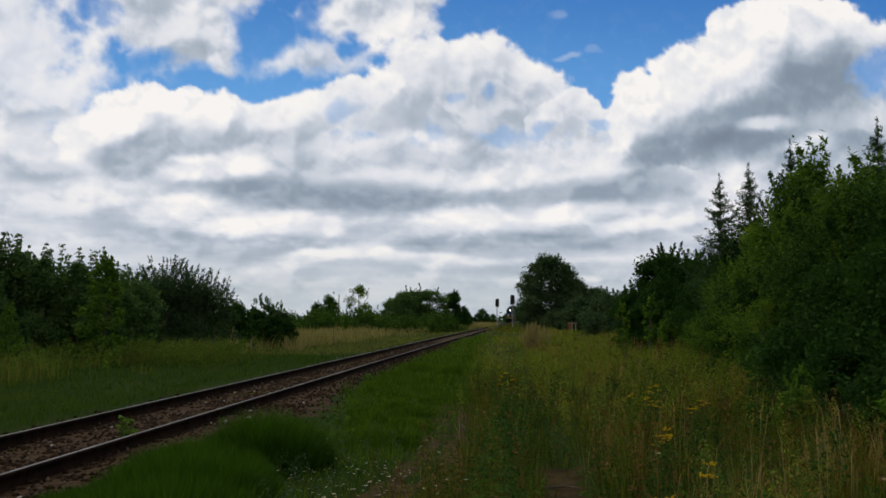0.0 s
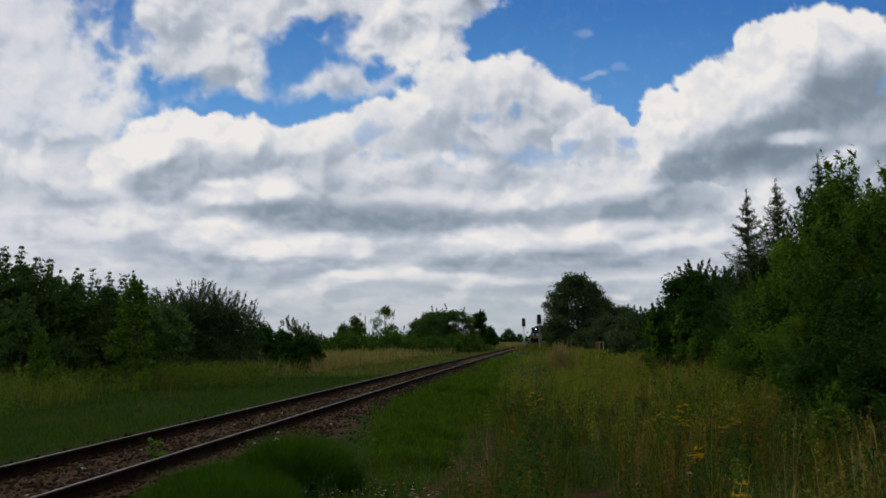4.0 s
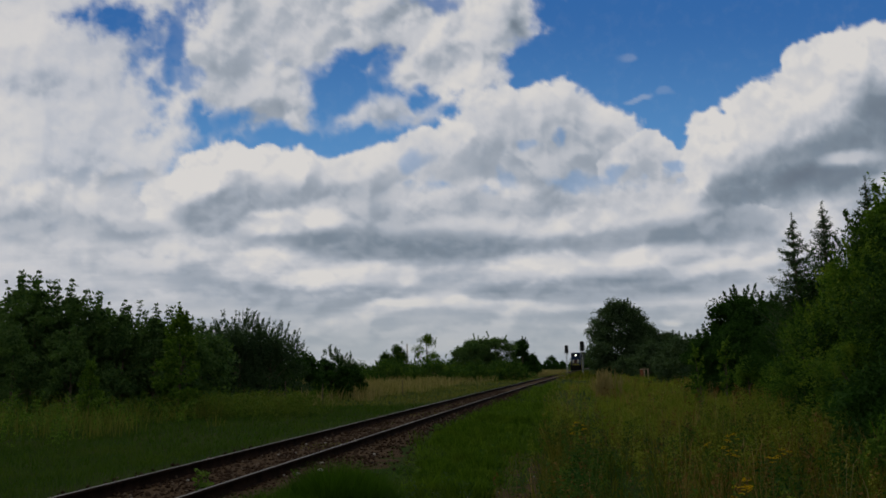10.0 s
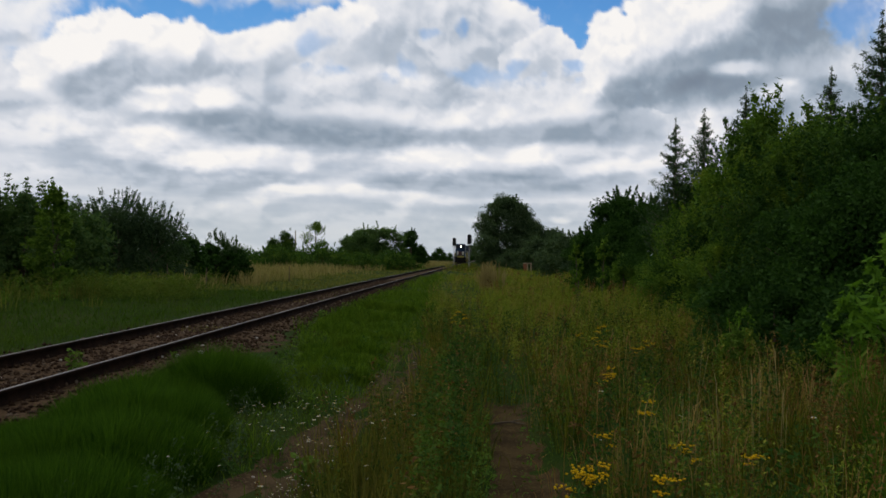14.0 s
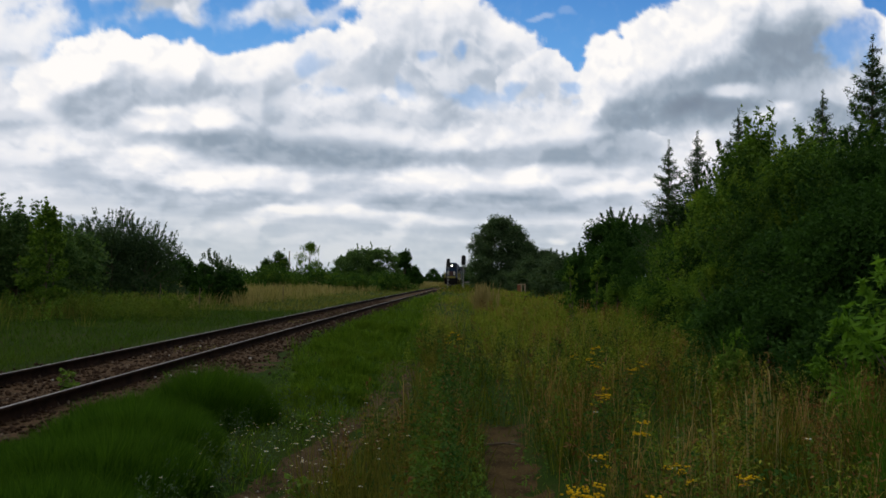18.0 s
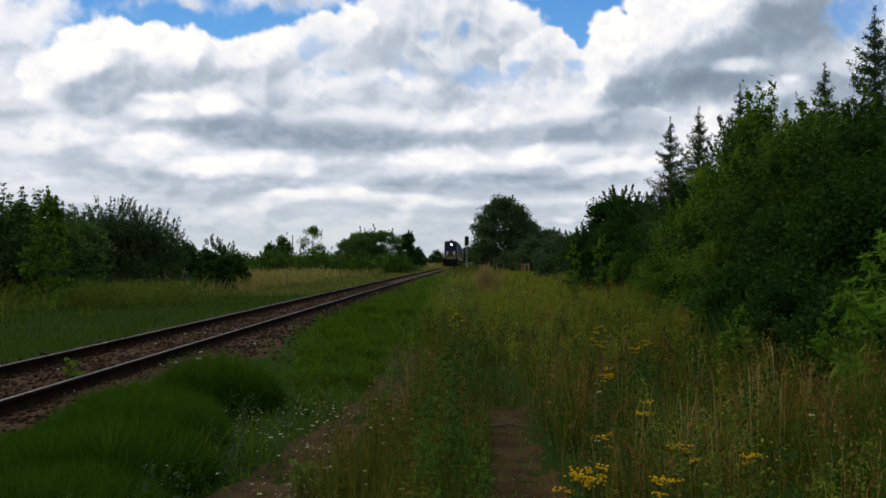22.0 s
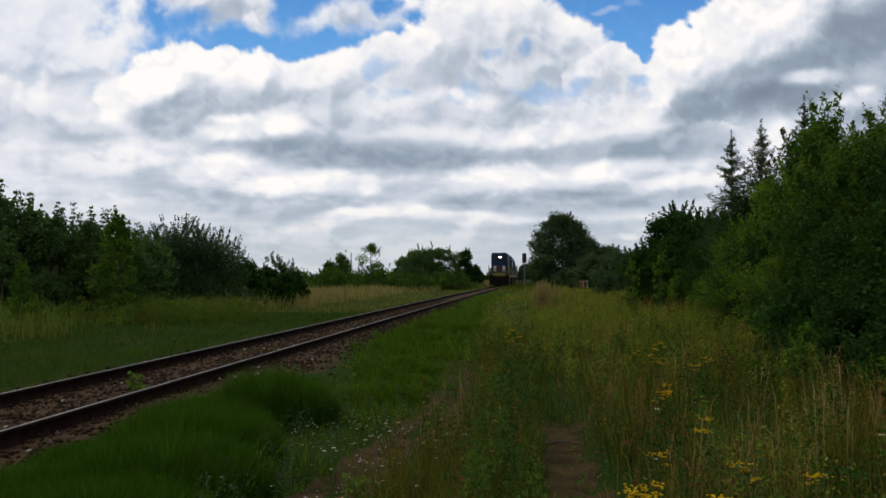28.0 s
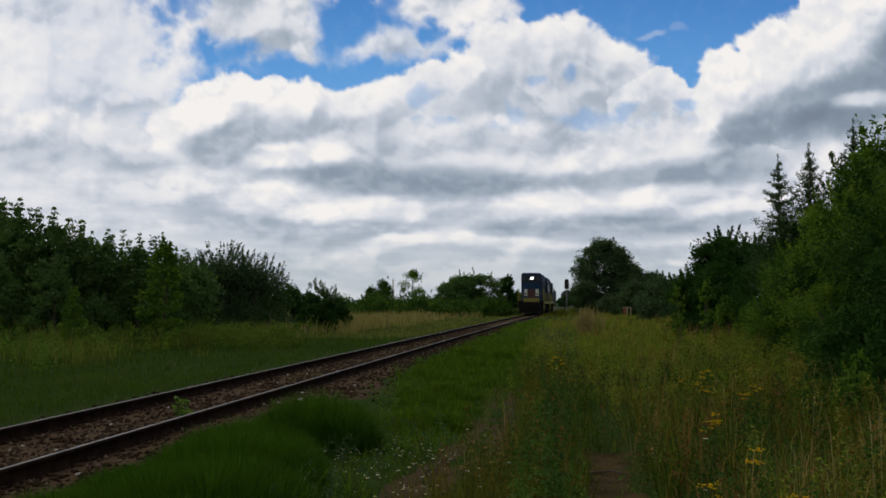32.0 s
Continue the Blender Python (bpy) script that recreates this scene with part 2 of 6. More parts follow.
def poly_mesh(name, verts, faces):
    """A mesh from arrays: verts n x 3, faces m x k, all of one size k."""
    me = bpy.data.meshes.new(name)
    verts, faces = np.asarray(verts, np.float32), np.asarray(faces, np.int32)
    me.vertices.add(len(verts))
    me.vertices.foreach_set("co", verts.ravel())
    k = faces.shape[1]
    me.loops.add(faces.size)
    me.loops.foreach_set("vertex_index", faces.ravel())
    me.polygons.add(len(faces))
    me.polygons.foreach_set("loop_start", np.arange(0, faces.size, k, dtype=np.int32))
    me.update(calc_edges=True)
    return me


def box(bm, x0, x1, y0, y1, z0, z1, bevel=0.0):
    made = bmesh.ops.create_cube(bm, size=1.0, matrix=Matrix.LocRotScale(((x0 + x1) / 2, (y0 + y1) / 2, (z0 + z1) / 2), None, (x1 - x0, y1 - y0, z1 - z0)))
    if bevel:
        es = list({e for v in made["verts"] for e in v.link_edges})
        bmesh.ops.bevel(bm, geom=es, offset=bevel, segments=2, affect="EDGES", profile=0.6)
    return bm


def bar(bm, a, b, r, seg=8, r2=None):
    a, b = Vector(a), Vector(b)
    q = (b - a).to_track_quat("Z", "Y").to_matrix().to_4x4()
    bmesh.ops.create_cone(bm, cap_ends=True, segments=seg, radius1=r, radius2=r if r2 is None else r2, depth=(b - a).length, matrix=Matrix.Translation((a + b) / 2) @ q)
    return bm


def extruded(bm, outline, y0, y1):
    """A closed outline in x, z drawn out along y."""
    a = [bm.verts.new((x, y0, z)) for x, z in outline]
    b = [bm.verts.new((x, y1, z)) for x, z in outline]
    n = len(outline)
    for i in range(n):
        bm.faces.new((a[i], a[(i + 1) % n], b[(i + 1) % n], b[i]))
    bm.faces.new(a[::-1])
    bm.faces.new(b)
    bmesh.ops.recalc_face_normals(bm, faces=bm.faces[:])
    return bm


def thing(name, m, label, category, group="", kind=""):
    ob = new(name)
    ob.matrix_basis = m
    ob.empty_display_size = 0.2
    return tagged(ob, label, category, group, kind)


# ---- sky: a far shell with its cloud fields, drifting slowly ----
SKY_F, SKY_R, SKY_STEP = 1465.0, 3200.0, 3.0


def lattice(seed, x, y):
    """Smooth noise from 0 to 1 on a unit lattice."""
    rng = np.random.default_rng(seed)
    tab = rng.uniform(0, 1, (256, 256))
    ix, iy = np.floor(x).astype(int), np.floor(y).astype(int)
    fx, fy = x - ix, y - iy
    fx, fy = fx * fx * fx * (fx * (fx * 6 - 15) + 10), fy * fy * fy * (fy * (fy * 6 - 15) + 10)
    a, b = tab[ix % 256, iy % 256], tab[(ix + 1) % 256, iy % 256]
    c, d = tab[ix % 256, (iy + 1) % 256], tab[(ix + 1) % 256, (iy + 1) % 256]
    return (a * (1 - fx) + b * fx) * (1 - fy) + (c * (1 - fx) + d * fx) * fy


def cloud_noise(seed, x, y, size, octaves=5, gain=0.5, puffy=False):
    """Summed noise about zero, -0.5 to 0.5; puffy: rounded heads with creases between them."""
    total, amp, whole = 0.0, 1.0, 0.0
    for k in range(octaves):
        f = 2.03 ** k / size
        c, s = math.cos(0.6 * k), math.sin(0.6 * k)
        n = lattice(seed + k, (x * c - y * s) * f + 17.3 * k, (x * s + y * c) * f + 5.1 * k)
        if puffy:
            n = 1 - np.abs(2 * n - 1) * 1.6
        total, whole, amp = total + amp * (n - 0.5), whole + amp, amp * gain
    return total / whole


def eased(v, lo, hi):
    k = np.clip((v - lo) / (hi - lo), 0, 1)
    return k * k * (3 - 2 * k)


def moved(field, du, dv):
    """The field as seen from du, dv map units further on."""
    j, i = int(round(dv / SKY_STEP)), int(round(du / SKY_STEP))
    rows = np.clip(np.arange(field.shape[0]) + j, 0, field.shape[0] - 1)
    cols = np.clip(np.arange(field.shape[1]) + i, 0, field.shape[1] - 1)
    return field[rows][:, cols]


class CloudMap:
    """The sky's map, running like a picture: across from -100, down to the horizon near 657. It holds cover and light."""

    def __init__(self):
        us, vs = np.arange(-100, 2000, SKY_STEP), np.arange(-90, 760, SKY_STEP)
        self.u, self.v = np.meshgrid(us, vs)
        u, v = self.u, self.v
        k = np.clip((v - 250) / 370, 0, 1)
        sv = v + 1.1 * (370 * (k ** 3 - k ** 4 / 2) + np.maximum(v - 620, 0))       # flatter towards the horizon
        self.sv = sv
        self.wu = u + 66 * cloud_noise(11, u, sv, 120, 5) + 26 * cloud_noise(31, u, sv, 34, 4)
        self.wv = v + (52 * cloud_noise(21, u, sv, 120, 5) + 24 * cloud_noise(41, u, sv, 34, 4)) * (1 - 0.55 * eased(v, 300, 560))
        self.puffs = cloud_noise(51, u + 30 * cloud_noise(61, u, sv, 60, 3), sv + 30 * cloud_noise(71, u, sv, 60, 3), 120, 5, 0.4, True)
        self.fine = cloud_noise(81, u, sv, 30, 5, 0.6)
        self.broad = cloud_noise(101, u + 40 * self.fine, sv, 150, 5, 0.55)
        # each puff is brighter on the side that faces the high sun
        heads = cloud_noise(111, u + 24 * cloud_noise(121, u, sv, 40, 3), sv + 24 * cloud_noise(131, u, sv, 40, 3), 52, 4, 0.5, True)
        self.relief = 0.19 * np.tanh(3.4 * (self.puffs - moved(self.puffs, -12, -20)) + 1.3 * (heads - moved(heads, -6, -11)) + 0.4 * (self.fine - moved(self.fine, -4, -7)))
        self.relief = self.relief * (1 - 0.25 * eased(v, 330, 450))
        self.cover = np.zeros_like(u)
        self.light = np.full_like(u, 0.8)

    def oval(self, x, y, w, h, turn=0.0, soft=False):
        u, v = (self.u * 0.5 + self.wu * 0.5, self.v * 0.5 + self.wv * 0.5) if soft else (self.wu, self.wv)
        a = radians(turn)
        dx, dy = u - x, v - y
        p, q = (dx * math.cos(a) + dy * math.sin(a)) / w, (-dx * math.sin(a) + dy * math.cos(a)) / h
        return 1 - np.sqrt(p * p + q * q)

    def heap(self, ovals, edge=0.1, bright=0.98, gloom=1.0, puff=0.5, ragged=0.12, reach=90, alpha=1.0):
        """A heaped cloud laid over what lies behind: its thickness shades its far side and its base."""
        f = np.full_like(self.u, -1.0)
        for o in ovals:
            f = np.maximum(f, self.oval(*o))
        f = f + 0.05 + ragged * (self.puffs * 1.3 + self.fine * 1.3 + self.broad) * 1.8
        inside = eased(f, 0.0, edge) * alpha
        body = np.clip(f, 0, 1) ** 0.7 * (1 + puff * 2.0 * self.puffs + 0.5 * self.broad)
        depth = 0.0
        for k in (0.12, 0.3, 0.55, 0.8, 1.0):
            depth = depth + moved(body, -0.42 * reach * k, -0.9 * reach * k)
        lit = bright - 0.06 - gloom * 0.85 * (depth / 5) ** 1.1 + puff * 1.6 * self.relief + 0.5 * puff * self.broad + 0.06 * self.fine
        self.light = self.light * (1 - inside) + lit * inside
        self.cover = self.cover * (1 - inside) + inside

    def tone(self, x, y, w, h, turn=0.0, level=0.3, amount=1.0):
        """A grey base or a lit streak inside the cloud deck."""
        f = self.oval(x, y, w * 1.4, h * 1.6, turn, True) + (0.24 * self.fine + 0.3 * self.puffs) * (1 - 0.4 * eased(self.v, 330, 450)) + 0.2 * self.broad
        k = eased(f, -0.05, 0.7) * amount * self.cover
        self.light = self.light * (1 - k) + (level + 0.75 * self.relief * (0.5 + level) + 0.15 * self.broad) * k

    def thin(self, x, y, w, h, turn=0.0, amount=1.0):
        """A gap where the blue shows through."""
        f = self.oval(x, y, w * 1.35, h * 1.35, turn) + 0.9 * self.fine - 0.4 * self.puffs - 0.3 * self.broad
        self.cover = self.cover * (1 - amount * eased(f, 0.0, 0.75))


def sky_fields():
    c = CloudMap()
    u, v = c.u, c.v
    # the far deck: streaks low down, a thin lavender sheet to the left
    streaks = cloud_noise(91, u * 0.62, c.sv, 130, 5, 0.5)
    c.cover = eased(v + 60 * c.fine + 40 * c.puffs, 245, 325)
    c.light = 0.80 + 0.42 * streaks + 0.7 * c.relief + 0.12 * c.fine - 0.1 * eased(v, 430, 600)
    sheet = eased(372 - u + 120 * c.puffs + 90 * c.fine, -10, 90) * 0.93
    c.light = c.light * (1 - sheet) + sheet * (0.91 + 0.5 * c.relief + 0.35 * c.broad + 0.2 * streaks - 0.10 * eased(v, 250, 420))
    c.cover = np.maximum(c.cover, sheet)
    # the broken cloud overhead
    c.heap([(610, 0, 370, 125), (425, 120, 130, 110), (490, 178, 155, 84, -40), (560, 70, 190, 95)], 0.45, 0.98, 0.4, 0.55, 0.2, 60)
    c.heap([(790, 100, 130, 98), (855, 35, 105, 85), (720, 20, 120, 80)], 0.35, 0.98, 0.55, 0.6, 0.18, 55)
    c.heap([(640, 202, 150, 50, -6), (745, 188, 100, 42, -20)], 0.7, 0.98, 0.4, 0.5, 0.3, 40, 0.9)
    # the middle bank with its tattered end
    c.heap([(950, 222, 165, 76, -10), (840, 262, 170, 66, -16), (1055, 232, 92, 56, 8), (990, 190, 82, 56), (930, 310, 330, 66)], 0.24, 1.0, 0.5, 0.42, 0.17, 80)
    c.heap([(1152, 290, 58, 44), (1110, 305, 55, 40), (1195, 315, 60, 42)], 0.14, 1.0, 0.55, 0.55, 0.12, 60)
    # the bright heap to the left of it
    c.heap([(560, 320, 130, 62), (650, 308, 120, 56, -14), (735, 272, 100, 40, -22)], 0.16, 1.08, 0.75, 0.4, 0.12, 70)
    c.heap([(425, 325, 120, 70), (340, 360, 85, 60), (490, 305, 60, 46)], 0.13, 1.12, 0.85, 0.4, 0.1, 75)
    # the great heap to the right
    c.heap([(1560, 250, 250, 195), (1410, 235, 130, 105), (1300, 275, 85, 84), (1475, 155, 95, 92), (1260, 290, 50, 64), (1700, 300, 260, 170, -20), (1330, 335, 110, 50)], 0.09, 1.08, 0.95, 0.5, 0.07, 120)
    # gaps
    for g in ((205, 22, 95, 42), (318, 75, 24, 62, -8, 0.9), (345, 130, 18, 28, 0, 0.7), (630, 145, 56, 42, 0, 1.0), (655, 98, 36, 20), (412, 228, 52, 24, -8), (555, 247, 108, 20, 0), (592, 172, 26, 34),
              (745, 178, 26, 26), (738, 282, 34, 24, -20, 0.38), (895, 322, 18, 20, 0, 0.3), (1015, 322, 60, 18, 0, 0.42), (1105, 318, 14, 16, 0, 0.4), (955, 258, 22, 12, 0, 0.4), (1212, 322, 16, 12, 0, 0.5), (1010, 250, 12, 18, 0, 0.5), (1735, 180, 60, 40, 0, 0.8), (765, 14, 50, 14, 0, 0.7)):
        c.thin(*g)
    # grey bases
    for g in ((760, 442, 320, 26, 2, 0.34), (560, 425, 120, 22, -6, 0.44), (1170, 428, 190, 24, -4, 0.42), (1290, 408, 90, 20, -8, 0.42), (1110, 518, 230, 24, -2, 0.38), (960, 528, 120, 20, 0, 0.38), (470, 525, 150, 30, 3, 0.5), (640, 530, 110, 24, 0, 0.56), (430, 372, 95, 30, -4, 0.5), (370, 385, 60, 18, 0, 0.48),
              (600, 350, 90, 20, -4, 0.55), (235, 408, 95, 18, 2, 0.58), (60, 385, 110, 32, 0, 0.55), (170, 300, 110, 26, 0, 0.66), (700, 390, 90, 22, 0, 0.6), (850, 372, 110, 26, -4, 0.58), (1292, 362, 64, 26, 0, 0.34), (1430, 318, 110, 34, -8, 0.22), (1500, 262, 150, 46, -27, 0.2), (1620, 222, 150, 60, -20, 0.26), (1500, 335, 130, 30, -12, 0.3), (1380, 300, 60, 24, -10, 0.3), (960, 285, 120, 24, -6, 0.62), (1020, 250, 60, 22, 20, 0.62), (560, 210, 60, 20, -20, 0.7), (1300, 478, 120, 18, -4, 0.5), (330, 560, 160, 26, 0, 0.62), (70, 150, 100, 22, 0, 0.68), (700, 165, 40, 20, 0, 0.6), (1700, 420, 200, 60, 0, 0.45)):
        c.tone(*g)
    # lit heads and streaks
    for g in ((960, 480, 78, 24, -3, 1.05), (1130, 466, 46, 16, -8, 0.98), (450, 470, 78, 24, -16, 0.96), (545, 496, 70, 15, 0, 0.96), (720, 492, 22, 14, 0, 1.0), (625, 566, 90, 13, -14, 0.95), (690, 545, 70, 10, -6, 0.94), (810, 541, 26, 10, 0, 1.0), (900, 551, 110, 10, 2, 0.92), (490, 402, 70, 20, -6, 1.0), (572, 393, 40, 18, 0, 0.98), (655, 485, 60, 16, 0, 0.9), (1060, 395, 90, 18, -6, 0.92), (1060, 340, 60, 18, -6, 0.92), (860, 340, 70, 14, 0, 0.9), (1238, 346, 16, 24, 35, 1.0), (1512, 292, 44, 14, -10, 0.72, 0.75), (1600, 330, 60, 16, -10, 0.75), (375, 310, 70, 26, -28, 1.06), (450, 285, 60, 20, 6, 1.06), (545, 288, 60, 18, 6, 1.02), (1400, 150, 70, 34, -38, 1.08), (1290, 240, 60, 34, -30, 1.06), (1500, 100, 80, 36, -12, 1.08), (1340, 470, 130, 14, -8, 0.86), (1190, 578, 20, 6, 0, 0.98), (60, 330, 110, 20, -4, 0.86), (300, 445, 130, 22, -4, 0.84), (750, 70, 60, 34, -14, 0.95), (820, 150, 60, 24, -20, 0.9)):
        c.tone(*g)
    # thin level bars of vapour low down
    bars = cloud_noise(141, u * 0.3 + 20 * c.fine, c.sv * 1.5, 62, 4, 0.55)
    c.light = c.light - 0.03 * eased(v, 300, 400) + 0.34 * bars * eased(v, 395, 480) * c.cover
    # thin wisps in the open blue
    for x, y, w, h, turn, a in ((1140, 187, 34, 7, -8, 0.26), (1122, 116, 26, 8, 0, 0.16), (925, 48, 40, 9, -16, 0.35), (1190, 178, 20, 10, 0, 0.12)):
        k = eased(c.oval(x, y, w, h, turn, True) + 0.4 * c.fine, 0, 0.6) * a
        c.cover = np.maximum(c.cover, k)
    return c


def sky_shell():
    c = sky_fields()
    n, k = c.u.shape
    turn = (pose(0, 0, 0, 90 + 8.39, 0.35, 5.34)).to_3x3()
    d = np.stack([(c.u - 784) / SKY_F, -(c.v - 441) / SKY_F, -np.ones_like(c.u)], 2).reshape(-1, 3)
    d = d @ np.array(turn).T
    d = d / np.linalg.norm(d, axis=1)[:, None] * SKY_R
    a = (np.arange(n - 1)[:, None] * k + np.arange(k - 1)[None]).ravel()
    me = poly_mesh("sky_shell", d, np.stack([a, a + k, a + k + 1, a + 1], 1))
    me.polygons.foreach_set("use_smooth", [True] * len(a))
    for name, field in (("cover", c.cover), ("light", c.light), ("descent", c.v / 1000)):
        me.attributes.new(name, "FLOAT", "POINT").data.foreach_set("value", np.clip(field, -0.2, 1.3).astype(np.float32).ravel())
    return me


def sky_material():
    m = bpy.data.materials.new("drifting_clouds")
    t = nodes_of(m)

    def field(name):
        n = nd(t, "ShaderNodeAttribute")
        n.attribute_name = name
        return n.outputs["Fac"]

    low = field("descent")
    co = nd(t, "ShaderNodeTexCoord").outputs["Object"]
    grain = calc(t, "SUBTRACT", fbm(t, co, 0.02, 5.0, 0.6), 0.5)
    level = calc(t, "ADD", field("light"), calc(t, "MULTIPLY", grain, 0.06))
    ramp = nd(t, "ShaderNodeValToRGB")
    e = ramp.color_ramp.elements
    e[0].position, e[0].color = 0.0, (0.15, 0.185, 0.245, 1)
    e[1].position, e[1].color = 1.0, (0.985, 0.955, 0.93, 1)
    for at, c in ((0.3, (0.29, 0.355, 0.435, 1)), (0.55, (0.515, 0.57, 0.655, 1)), (0.78, (0.785, 0.80, 0.85, 1))):
        e.new(at).color = c
    wire(t, calc(t, "ADD", 0.04, calc(t, "MULTIPLY", level, 0.93)), ramp.inputs[0])
    blue = mixed(t, ranged(t, low, 0.0, 0.36), (0.05, 0.195, 0.545), (0.15, 0.40, 0.79))
    cover = calc(t, "ADD", field("cover"), calc(t, "MULTIPLY", grain, 0.12), True)
    col = mixed(t, cover, blue, ramp.outputs[0])
    col = mixed(t, ranged(t, low, 0.50, 0.64, 0.0, 0.56), col, (0.47, 0.53, 0.56))
    em = nd(t, "ShaderNodeEmission", {"Strength": 1.0})
    wire(t, col, em.inputs[0])
    wire(t, em.outputs[0], nd(t, "ShaderNodeOutputMaterial").inputs[0])
    return m


sky_dome = new("backdrop", sky_shell())
sky_dome.data.materials.append(sky_material())
tagged(sky_dome, "blue summer sky full of white and grey drifting clouds", "sky", kind="structure")

# ---- the plan ----
def track_x(y):
    """The track's middle at the distance y."""
    y = np.asarray(y, float)
    near = -5.413 + 0.084965 * y + 0.00018038 * y ** 2 - 6.174e-7 * y ** 3
    return np.where(y < 120, near, 6.313 + 0.1005 * (y - 120))


def track_z(y):
    """The height of the rails' running surface."""
    return 0.215 + 0.08 * np.clip((y - 20) / 90, 0.0, 1.0)


def left_rut(y):
    return -0.65 + 0.055 * y - 0.6 * np.clip((9.5 - y) / 4, 0, 1)


def right_rut(y):
    return 0.47 + 0.083 * y


def ground_z(x, y):
    """The ground: gently uneven, the ballast bed, two worn ruts, and a field a little higher beyond the far verge."""
    rel = x - track_x(y)
    z = 0.025 * np.sin(x * 0.31 + 1.3 * np.sin(y * 0.17)) + 0.025 * np.sin(y * 0.23 + 0.8 * np.sin(x * 0.29) + 1.0)
    k = np.clip((3.2 - np.abs(rel)) / 1.4, 0, 1)
    k = k * k * (3 - 2 * k)
    z = z * (1 - k) + (track_z(y) - 0.174) * k
    for rut in (left_rut(y), right_rut(y)):
        z = z - 0.05 * np.clip(1 - np.abs(x - rut) / 0.35, 0, 1) * (y < 60)
    return z + 0.35 * np.clip((-7 - rel) / 12, 0, 1)


def ground():
    xs = sorted({round(-14 + 0.4 * i, 3) for i in range(71)} | {s * (14 + 3.5 * i) for i in range(1, 14) for s in (-1, 1)} | {s * v for v in (70, 100, 150, 250, 450, 900, 1800, 4200) for s in (-1, 1)})
    ys = [-4000, -1500, -500, -150, -60, -30, -15, -8, -4] + [-2 + 0.4 * i for i in range(80)] + [30 + 1.2 * i for i in range(1, 42)] + [82 + 6 * i for i in range(1, 30)] + [280, 330, 420, 600, 900, 1500, 2600, 4500]
    k = len(xs)
    gx, gy = np.meshgrid(np.array(xs, float), np.array(ys, float))
    gx = gx + (track_x(np.clip(gy, 0, 300)) + 4.6) * np.clip(1 - np.abs(gx) / 200, 0, 1)
    gz = ground_z(gx, np.clip(gy, -30, 420)) * (np.abs(gx) < 500)
    vs = np.stack([gx.ravel(), gy.ravel(), gz.ravel()], 1)
    fs = [(j * k + i, j * k + i + 1, (j + 1) * k + i + 1, (j + 1) * k + i) for j in range(len(ys) - 1) for i in range(k - 1)]
    me = poly_mesh("ground", vs, fs)
    me.polygons.foreach_set("use_smooth", [True] * len(fs))
    m, t, p = principled("meadow_soil", 0.95, 0, 0.03)
    co = nd(t, "ShaderNodeTexCoord").outputs["Object"]
    base = mixed(t, ranged(t, fbm(t, co, 0.35, 5), 0.35, 0.65), (0.022, 0.05, 0.007), (0.04, 0.058, 0.011))
    base = mixed(t, ranged(t, fbm(t, co, 3.0, 6), 0.55, 0.75), base, (0.05, 0.04, 0.018))
    base = mixed(t, 1.0, base, mixed(t, fbm(t, co, 30, 6, 0.65), (0.75, 0.75, 0.75), (1.2, 1.2, 1.15)), "MULTIPLY")
    wire(t, base, p.inputs["Base Color"])
    bp = nd(t, "ShaderNodeBump", {"Strength": 0.7, "Distance": 0.05})
    wire(t, fbm(t, co, 12, 8, 0.65), bp.inputs["Height"])
    wire(t, bp.outputs[0], p.inputs["Normal"])
    ob = link_mesh("ground", me, m)
    return tagged(ob, "grassy trackside ground with patches of bare brown soil", "ground", kind="structure")


def strip(name, mid, half, y0, y1, step, lift, material, label, category, taper=0.0):
    """A ragged strip of another ground along the line x = mid(y)."""
    rng = random.Random(5)
    vs, fs, n, cols = [], [], 0, 7
    y = y0
    while y <= y1:
        sway = 0.5 + 0.22 * math.sin(y * 1.3 + 4 * half) + 0.16 * math.sin(y * 2.9) + 0.12 * (rng.random() - 0.5)
        h = (half + (0.35 if taper else 0.0)) * (0.8 + 0.4 * sway) * (1 - taper * max(0.0, min(1.0, (y - 12) / 14)))
        for c in range(cols):
            x = mid(y) + h * (-1 + 2 * c / (cols - 1)) + rng.uniform(-0.04, 0.04)
            edge = abs(c - (cols - 1) / 2) / ((cols - 1) / 2)
            vs.append((x, y, ground_z(x, y) + lift * (1 - edge ** 3) - 0.03 * edge ** 3 + rng.uniform(-0.012, 0.012)))
        n += 1
        y += step * (1 + max(0.0, y) / 40)
    for j in range(n - 1):
        for i in range(cols - 1):
            a = j * cols + i
            fs.append((a, a + 1, a + cols + 1, a + cols))
    me = poly_mesh(name, vs, fs)
    me.polygons.foreach_set("use_smooth", [True] * len(fs))
    return tagged(link_mesh(name, me, material), label, category, kind="structure")


ground()
M["rut_soil"] = surface("rut_soil", (0.05, 0.034, 0.017), (0.10, 0.07, 0.036), 3, 45, 0.95, 0, 0.8, spec=0.03, third=(0.14, 0.1, 0.058))
strip("ballast_bed", lambda y: track_x(y) + 0.45 * max(0.0, min(1.0, (26 - y) / 12)), 2.0, -20, 300, 0.25, 0.018, M["ballast"], "brown earthy ballast bed under the rails", "ballast", 0.5)
strip("path", left_rut, 0.38, -14, 17, 0.25, 0.02, M["rut_soil"], "bare brown wheel rut in the grass", "path")
# brown soil, darkened: shade of the overgrown sides is put into the colour
M["path_soil_shaded"] = surface("path_soil_shaded", (0.042, 0.028, 0.012), (0.085, 0.058, 0.024), 3, 45, 0.95, 0, 0.8, spec=0.03, third=(0.12, 0.092, 0.042))
